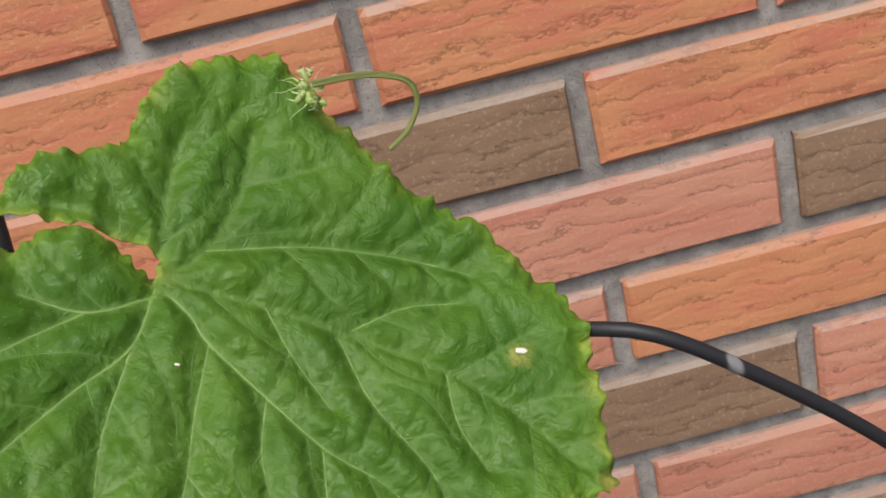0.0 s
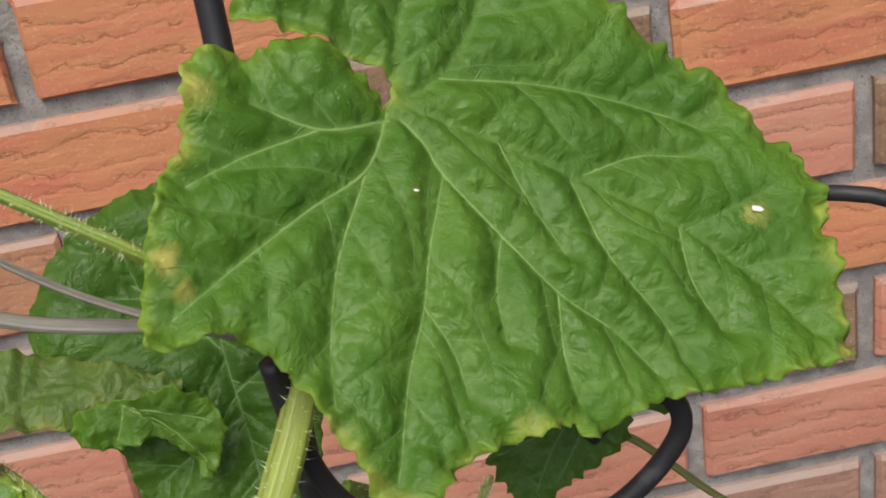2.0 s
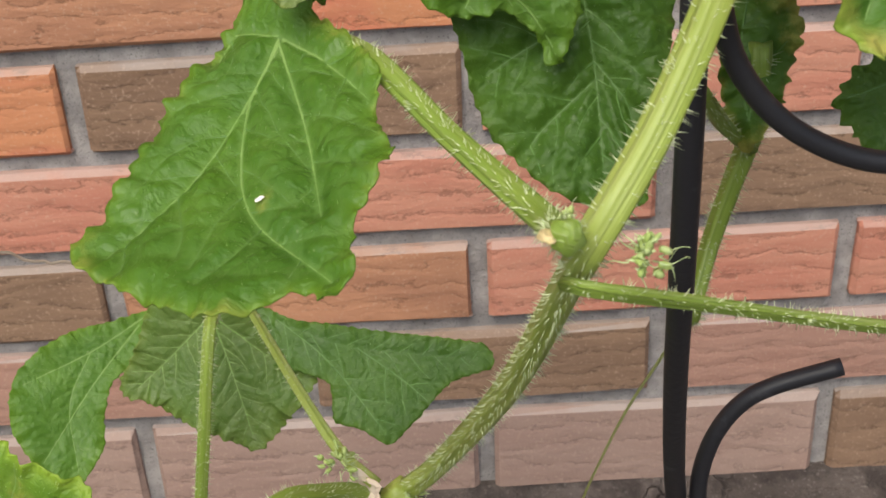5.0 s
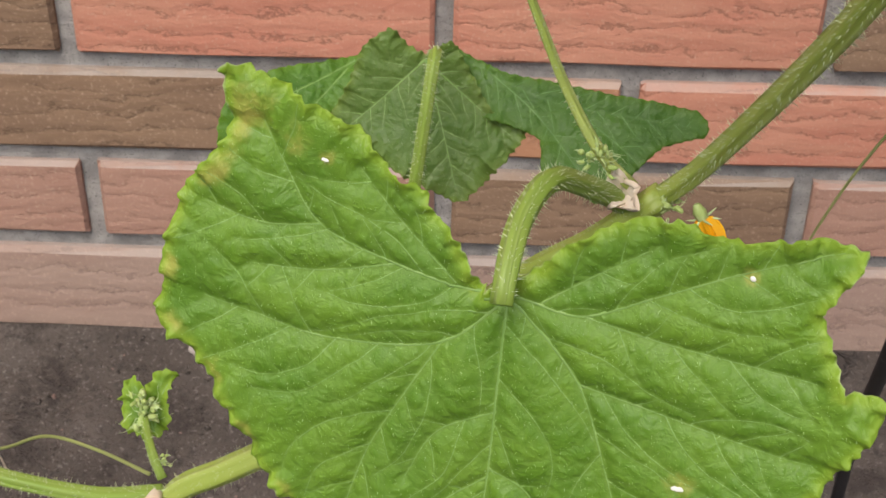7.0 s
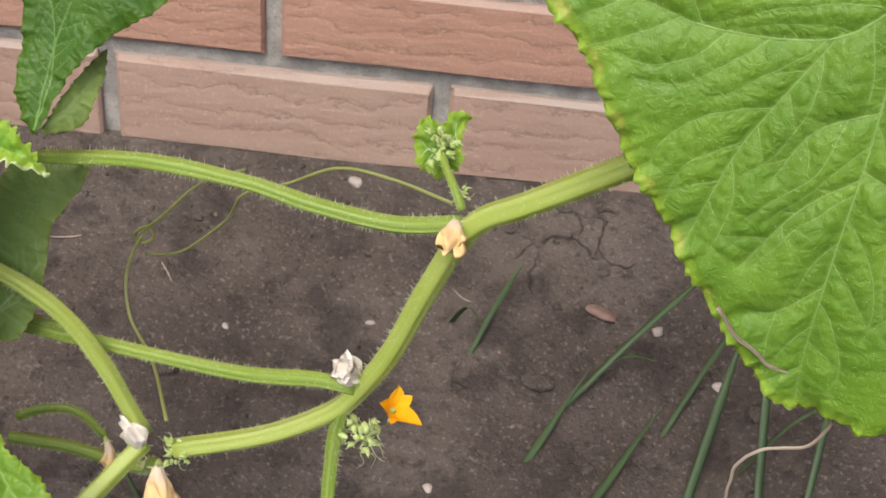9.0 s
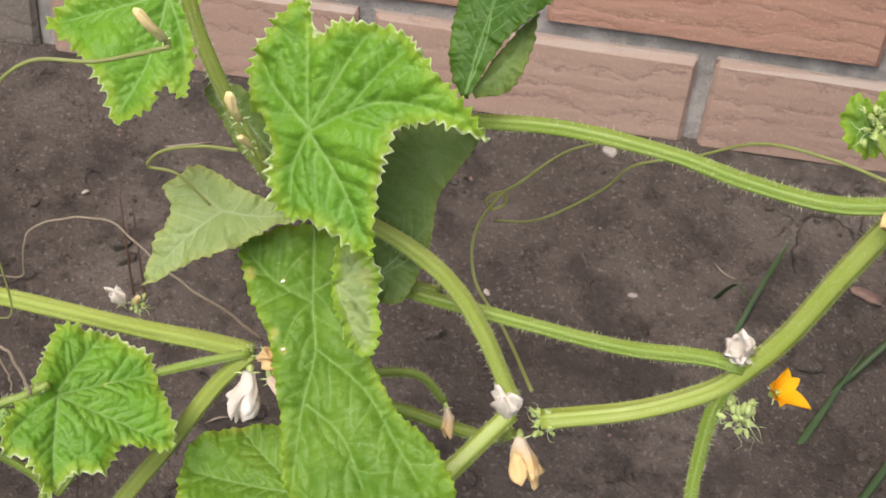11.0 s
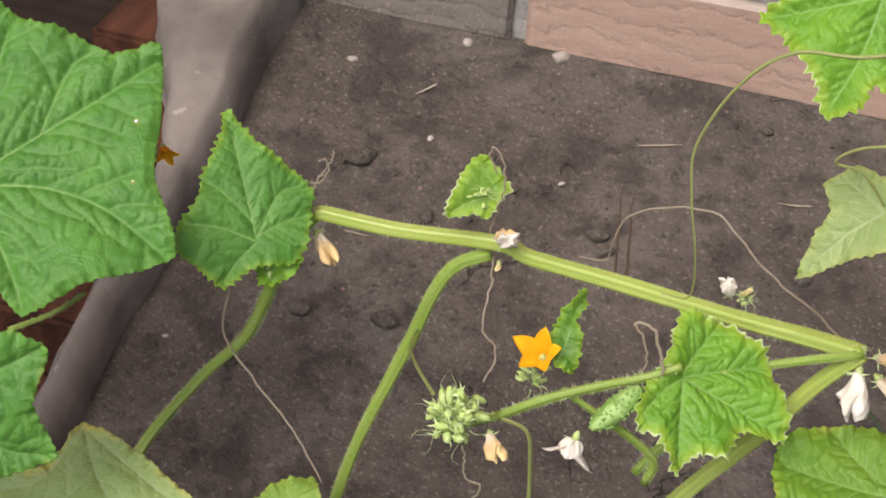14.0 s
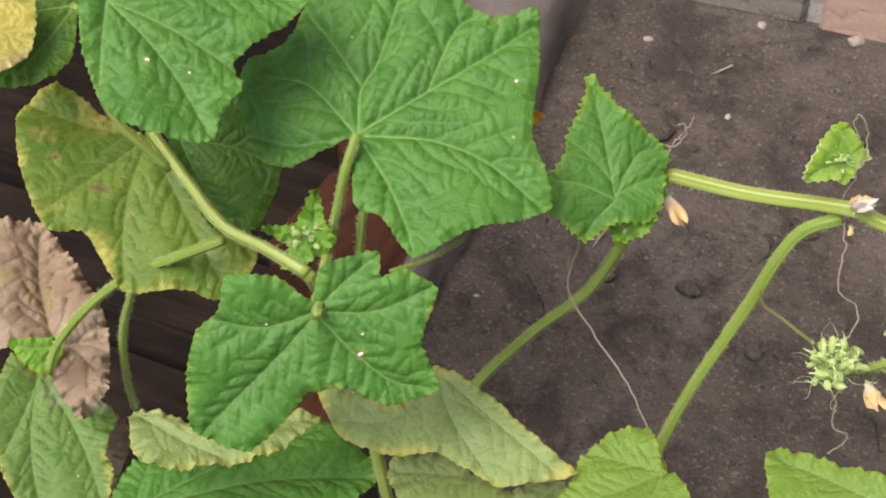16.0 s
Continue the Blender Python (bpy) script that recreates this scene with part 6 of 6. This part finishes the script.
tendril([(-0.6369, -0.4, 0.1159), (-0.6328, -0.4, 0.1274), (-0.6293, -0.4, 0.133), (-0.6289, -0.4, 0.1405), (-0.6325, -0.4, 0.138)], 0.70, 0.50, 'dry')
tendril([(-0.5343, -0.4, 0.1031), (-0.5297, -0.4225, 0.1034), (-0.5267, -0.445, 0.0943), (-0.5135, -0.4675, 0.1024), (-0.5124, -0.49, 0.1015)], 0.60, 0.50, 'dry')
tendril([(-0.5693, -0.415, 0.0533), (-0.5609, -0.4533, 0.0763), (-0.546, -0.4917, 0.103), (-0.526, -0.53, 0.1266)], 0.80, 1.10, 'green')
tendril([(-0.4412, -0.48, 0.1261), (-0.4426, -0.48, 0.1414), (-0.4487, -0.48, 0.1512), (-0.4419, -0.48, 0.1519), (-0.4365, -0.48, 0.1401), (-0.4335, -0.48, 0.1271)], 0.50, 1.00, 'dry')
tendril([(-0.5103, -0.53, 0.0995), (-0.5079, -0.53, 0.0796), (-0.5006, -0.53, 0.077), (-0.502, -0.53, 0.0704), (-0.5071, -0.53, 0.0609)], 0.60, 0.50, 'dry')
tendril([(-0.4945, -0.53, 0.123), (-0.4824, -0.53, 0.1188), (-0.479, -0.53, 0.0983), (-0.477, -0.53, 0.0665)], 1.00, 1.20, 'green')
tendril([(-0.538, -0.4, 0.1179), (-0.5333, -0.4, 0.1431), (-0.5342, -0.4, 0.1639), (-0.5404, -0.4, 0.1718), (-0.5416, -0.4, 0.1646), (-0.5369, -0.4, 0.1562)], 0.60, 0.50, 'dry')
tendril([(0.2008, -0.36, 0.4581), (0.1957, -0.36, 0.4167), (0.1714, -0.36, 0.366), (0.1585, -0.36, 0.3326), (0.1468, -0.36, 0.2998), (0.1376, -0.36, 0.3), (0.136, -0.36, 0.3123), (0.1427, -0.36, 0.3152), (0.1455, -0.36, 0.3045)], 0.90, 0.50, 'green')
tendril([(-0.0711, -0.38, 0.4812), (-0.0608, -0.38, 0.4767), (-0.0389, -0.38, 0.4634), (-0.0109, -0.38, 0.4605), (-0.006, -0.38, 0.4549)], 0.80, 0.50, 'dry')
tendril([(-0.0048, -0.38, 0.4571), (0, -0.38, 0.4537), (0.0038, -0.38, 0.4569), (0.0013, -0.38, 0.4525), (0.0078, -0.38, 0.4594)], 0.50, 0.40, 'dry')
tendril([(-0.0025, -0.53, 0.3083), (0.0051, -0.5287, 0.2976), (0.0168, -0.5275, 0.286), (0.0341, -0.5262, 0.2761), (0.0449, -0.525, 0.2609), (0.0426, -0.5237, 0.2484), (0.0248, -0.5225, 0.2401), (0.019, -0.5212, 0.2293), (0.0186, -0.52, 0.2102)], 0.90, 0.70, 'dry')
tendril([(0.2267, -0.505, 0.7038), (0.238, -0.505, 0.703), (0.2467, -0.505, 0.6998), (0.2485, -0.505, 0.6947), (0.2455, -0.505, 0.6888), (0.2401, -0.505, 0.6848)], 1.00, 0.70, 'green')
tendril([(0.2054, -0.515, 0.5947), (0.2197, -0.5025, 0.5779), (0.2345, -0.49, 0.56), (0.2557, -0.4775, 0.5293), (0.2741, -0.465, 0.5049)], 1.40, 1.20, 'green')
tendril([(0.0969, -0.535, 0.6919), (0.0948, -0.535, 0.6896), (0.0966, -0.535, 0.687), (0.0994, -0.535, 0.6898), (0.0992, -0.535, 0.6947)], 0.70, 0.50, 'green')
tendril([(-0.6427, -0.4, 0.1224), (-0.6314, -0.4, 0.1257), (-0.6256, -0.4, 0.1413), (-0.6248, -0.4, 0.1458)], 0.70, 0.50, 'dry')
dry_blade([(0.086, -0.536, 0.683), (0.086, -0.539, 0.677), (0.088, -0.539, 0.668), (0.097, -0.539, 0.659), (0.111, -0.539, 0.652), (0.134, -0.539, 0.646), (0.151, -0.539, 0.639)], 2.3)
dry_blade([(0.088, -0.541, 0.685), (0.101, -0.541, 0.675), (0.11, -0.543, 0.668), (0.121, -0.543, 0.659), (0.135, -0.543, 0.65), (0.151, -0.543, 0.64)], 2.6)
bud_cluster((0.2262, -0.503, 0.7020), 5, 50)
bud_cluster((0.1248, -0.58, 0.5918), 4, 39)
bud_cluster((0.1376, -0.585, 0.5883), 5, 60)
bud_cluster((0.0663, -0.447, 0.424), 6, 51)
bud_cluster((0.0885, -0.452, 0.4097), 6, 45)
bud_cluster((-0.1009, -0.415, 0.2834), 8, 60)
bud_cluster((-0.0907, -0.435, 0.2756), 4, 27)
bud_cluster((-0.1247, -0.439, 0.1402), 9.5, 90)
bud_cluster((-0.2095, -0.442, 0.1216), 7, 60)
bud_cluster((-0.5139, -0.534, 0.1196), 14, 180)
bud_cluster((-0.4901, -0.49, 0.1117), 8, 75)
bud_cluster((-0.5428, -0.4, 0.1418), 7, 54)
bud_cluster((-0.4048, -0.415, 0.1285), 5, 30)
bud_cluster((-0.6468, -0.43, 0.0904), 8, 69)
bud_cluster((-0.7927, -0.535, 0.0997), 10, 90)
bud_cluster((-0.3481, -0.43, 0.1258), 5, 30)
bud_cluster((-0.6325, -0.403, 0.0925), 4, 24)
flower('open', (-0.4865, -0.49, 0.127), (-0.13, -0.58, 0.81), 17)
flower('open', (-0.1118, -0.436, 0.1568), (0.34, -0.47, 0.81), 14)
flower('open', (0.0975, -0.465, 0.4145), (0.45, -0.30, -0.84), 15, 0.35)
flower('open', (0.0024, -0.4, 0.3294), (0.15, -0.57, 0.81), 7)
flower('white', (-0.1285, -0.437, 0.1775), (-0.62, -0.45, 0.62), 13, 0.6)
flower('dead_peach', (-0.091, -0.443, 0.2676), (-0.19, -0.97, 0.13), 11.6)
flower('dead_white', (-0.2251, -0.442, 0.1227), (-0.07, -0.48, 0.88), 13.05)
flower('dead_peach', (-0.218, -0.442, 0.1092), (0.14, -0.98, -0.17), 14.5)
flower('cup', (0.0735, -0.448, 0.4120), (-0.12, -0.80, 0.58), 9, 1.1)
flower('dead_white', (-0.53, -0.405, 0.118), (0.32, -0.6, 0.73), 11.6)
flower('bud', (-0.5305, -0.405, 0.1048), (0.34, -0.9, 0.26), 6)
flower('white', (-0.4633, -0.513, 0.1045), (-0.15, -0.60, -0.70), 12, 1.2)
flower('bud', (-0.4077, -0.415, 0.1296), (0.46, -0.57, 0.68), 7)
flower('dead_white', (-0.4132, -0.415, 0.1282), (-0.05, -0.58, 0.81), 8.7)
flower('dead_peach', (-0.3394, -0.435, 0.129), (0.51, -0.67, 0.55), 13.05)
flower('dead_peach', (-0.3356, -0.435, 0.1154), (0.64, -0.76, -0.03), 14.5)
flower('dead_white', (-0.3464, -0.435, 0.1163), (0.11, -0.87, -0.47), 14.5)
flower('bud', (-0.363, -0.48, 0.3165), (-0.34, -0.55, 0.76), 11)
flower('bud', (-0.3364, -0.48, 0.2872), (-0.19, -0.45, 0.87), 10)
flower('bud', (-0.3323, -0.48, 0.2755), (-0.1, -0.47, 0.88), 8)
flower('open', (-0.7122, -0.42, 0.138), (0.6, -0.75, -0.27), 9)
flower('dead_peach', (-0.6325, -0.403, 0.0911), (0.72, -0.67, -0.17), 11.6)
flower('dead_peach', (-0.5332, -0.4, 0.1156), (0.31, -0.72, 0.62), 10.15)
flower('bud', (0.121, -0.583, 0.5925), (-0.19, -0.79, 0.58), 6)
flower('dead_peach', (-0.2560, -0.402, 0.0815), (0.35, -0.3, -0.88), 9)
flower('dead_peach', (-0.4976, -0.534, 0.1146), (0.44, -0.9, 0.04), 10.15)
flower('dead_white', (-0.3248, -0.435, 0.1291), (0.3, -0.88, 0.38), 10.15)
young_fruit((-0.4406, -0.487, 0.1212), (-0.4577, -0.508, 0.1084))

# ---- loose things on the soil ----


def pebble(x, y, size, flat=0.5, seed=0, mat=None, name="pebble", label="small pale pebble lying on the soil", category="pebble"):
    bm = bmesh.new()
    bmesh.ops.create_icosphere(bm, subdivisions=3, radius=1.0)
    for q in bm.verts:
        k = 1 + 0.28 * noise.noise(q.co * 1.3 + Vector((seed * 3.1, 0, 0))) + 0.1 * noise.noise(q.co * 3.5 + Vector((0, seed, 0)))
        q.co = Vector((q.co.x * k * size, q.co.y * k * size * 0.7, q.co.z * k * size * flat))
    ob = new(name, from_bm(name, bm, mat or M_PEBBLE, True))
    ob.matrix_world = pose(x, y, ground_z(x, y) + size * flat * 0.35, 17, 0, seed * 47)
    return tagged(ob, label, category, group="pebbles on the soil")


for k, (x, y, s) in enumerate(((-0.586, -0.006, 0.0075), (-0.662, -0.012, 0.0055), (0.007, -0.108, 0.012), (-0.155, -0.137, 0.0035), (-0.552, -0.124, 0.003),
                               (-0.659, -0.11, 0.0035), (-0.183, -0.02, 0.006), (-0.745, -0.052, 0.0042), (0.047, -0.12, 0.005), (-0.255, -0.15, 0.0035),
                               (-0.81 + 0.02, -0.41, 0.004), (-0.78, -0.32, 0.0025), (-0.30, -0.26, 0.0035), (-0.10, -0.255, 0.004), (0.09, -0.16, 0.005))):
    if k == 2:
        pebble(x, y, s, 0.25, k + 1, M_CHIP, "clay_chip", "flat reddish clay chip on the soil", "chip")
    else:
        pebble(x, y, s, 0.45, k + 1)
for k in range(26):
    rr = random.Random(70 + k)
    x, y = rr.uniform(-0.78, 0.2), rr.uniform(-0.33, -0.02)
    pebble(x, y, rr.uniform(0.004, 0.011), 0.55, k + 40, M_SOIL, "soil_clod", "dry crumb of dark garden soil", "clod")

crumb_v, crumb_f, crumb_m = [], [], []
rr = random.Random(909)
for k in range(3800):
    x, y = rr.uniform(-0.80, 0.22), -0.008 - 0.45 * rr.random() ** 1.2
    q = rr.uniform(0.0006, 0.0016) * (2.0 if rr.random() < 0.12 else 1.0)
    z, turn, b = ground_z(x, y), rr.uniform(0, 6.28), len(crumb_v)
    for i in range(4):
        a = turn + i * math.pi / 2 + rr.uniform(-0.4, 0.4)
        crumb_v.append((x + q * rr.uniform(0.7, 1.2) * math.cos(a), y + q * rr.uniform(0.7, 1.2) * math.sin(a), z + q * rr.uniform(0.0, 0.5)))
    crumb_v += [(x + q * rr.uniform(-0.3, 0.3), y, z + q * rr.uniform(0.7, 1.2)), (x, y, z - q)]
    crumb_f += [(b + i, b + (i + 1) % 4, b + 4) for i in range(4)] + [(b + (i + 1) % 4, b + i, b + 5) for i in range(4)]
    crumb_m += [1 if rr.random() < 0.05 else 0] * 8
crumbs = new("soil_crumbs", mesh("soil_crumbs", crumb_v, crumb_f, [M_SOIL, M_CHIP], True, crumb_m))
tagged(crumbs, "fine dry crumbs of dark soil on the bed", "soil", kind="stuff")

grass = tagged(new("grass_tuft"), "sparse dull green grass blades growing from soil", "grass")
BLADES = [((-0.02, -0.19), (0.085, -0.10), 0.05, 4.0), ((-0.10, -0.33), (0.0, -0.17), 0.02, 4.2), ((-0.05, -0.34), (0.05, -0.19), 0.02, 4.2), ((0.06, -0.27), (0.10, -0.15), 0.05, 5.0),
          ((0.11, -0.30), (0.115, -0.15), 0.07, 5.0), ((0.05, -0.20), (0.10, -0.13), 0.03, 3.0), ((0.0, -0.16), (0.045, -0.155), 0.015, 3.2), ((-0.085, -0.16), (-0.05, -0.09), 0.02, 3.0),
          ((0.14, -0.26), (0.17, -0.14), 0.06, 4.0), ((0.10, -0.22), (0.16, -0.2), 0.05, 3.0), ((-0.10, -0.13), (-0.075, -0.145), 0.015, 3.0), ((-0.27, -0.30), (-0.33, -0.24), 0.02, 3.0)]
for (x0, y0), (x1, y1), up, w in BLADES:
    pts = [(x0, y0, ground_z(x0, y0) - 0.002), (x0 + (x1 - x0) * 0.5, y0 + (y1 - y0) * 0.5, ground_z(x0, y0) + up * 0.6 + 0.012), (x1, y1, ground_z(x1, y1) + up)]
    linked("blade", strip_mesh("blade", pts, w * 1.3, M_GRASS), grass)
reeds = tagged(new("dry_reeds"), "two thin dry reed stalks standing in the soil", "reeds")
for dx, mat in ((0.0, M_REED), (0.008, M_REED)):
    pts = [(-0.492 + dx, -0.20, -0.068), (-0.496 + dx, -0.196, -0.02), (-0.500 + dx, -0.19, 0.018 - dx)]
    linked("stalk", tube_mesh("stalk", spline(pts, 14), np.linspace(0.0011, 0.0005, 14), mat, 6), reeds)
for k in range(9):
    rr = random.Random(200 + k)
    x, y = rr.uniform(-0.75, 0.12), rr.uniform(-0.3, -0.015)
    an, ln = rr.uniform(0, 6.28), rr.uniform(0.012, 0.04)
    pts = [(x + math.cos(an) * ln * u, y + math.sin(an) * ln * u, ground_z(x + math.cos(an) * ln * u, y + math.sin(an) * ln * u) + 0.0022) for u in (0, 0.5, 1)]
    ob = new("dry_straw", strip_mesh("dry_straw", pts, 1.6, M_DRYT, 10))
    tagged(ob, "thin dry straw scrap lying on soil", "straw", group="straw scraps")

# ---- the bricks themselves ----
far_v, far_f, far_i = [], [], []
TONES = "OSTBPLG"
for near, x, z, tone, shape in FAR_BRICKS:
    if near:
        ob = new("brick", brick_mesh(shape, PAINT[tone]))
        ob.parent = wall
        ob.location = (x, 0, z)
        if abs(z - 0.5 * BC) < 0.001:
            ob.location.z, ob.scale.z = z - 0.007, 1.23
    else:
        v, f = brick_shape(shape)
        base = len(far_v)
        far_v += [(a + x, b, c + z) for a, b, c in v]
        far_f += [tuple(base + i for i in q) for q in f]
        far_i += [TONES.index(tone)] * len(f)
me = mesh("far_bricks", far_v, far_f, [PAINT[t] for t in TONES], False, far_i)
ob = new("brick_courses", me)
ob.parent = wall
tagged(ob, kind="stuff")
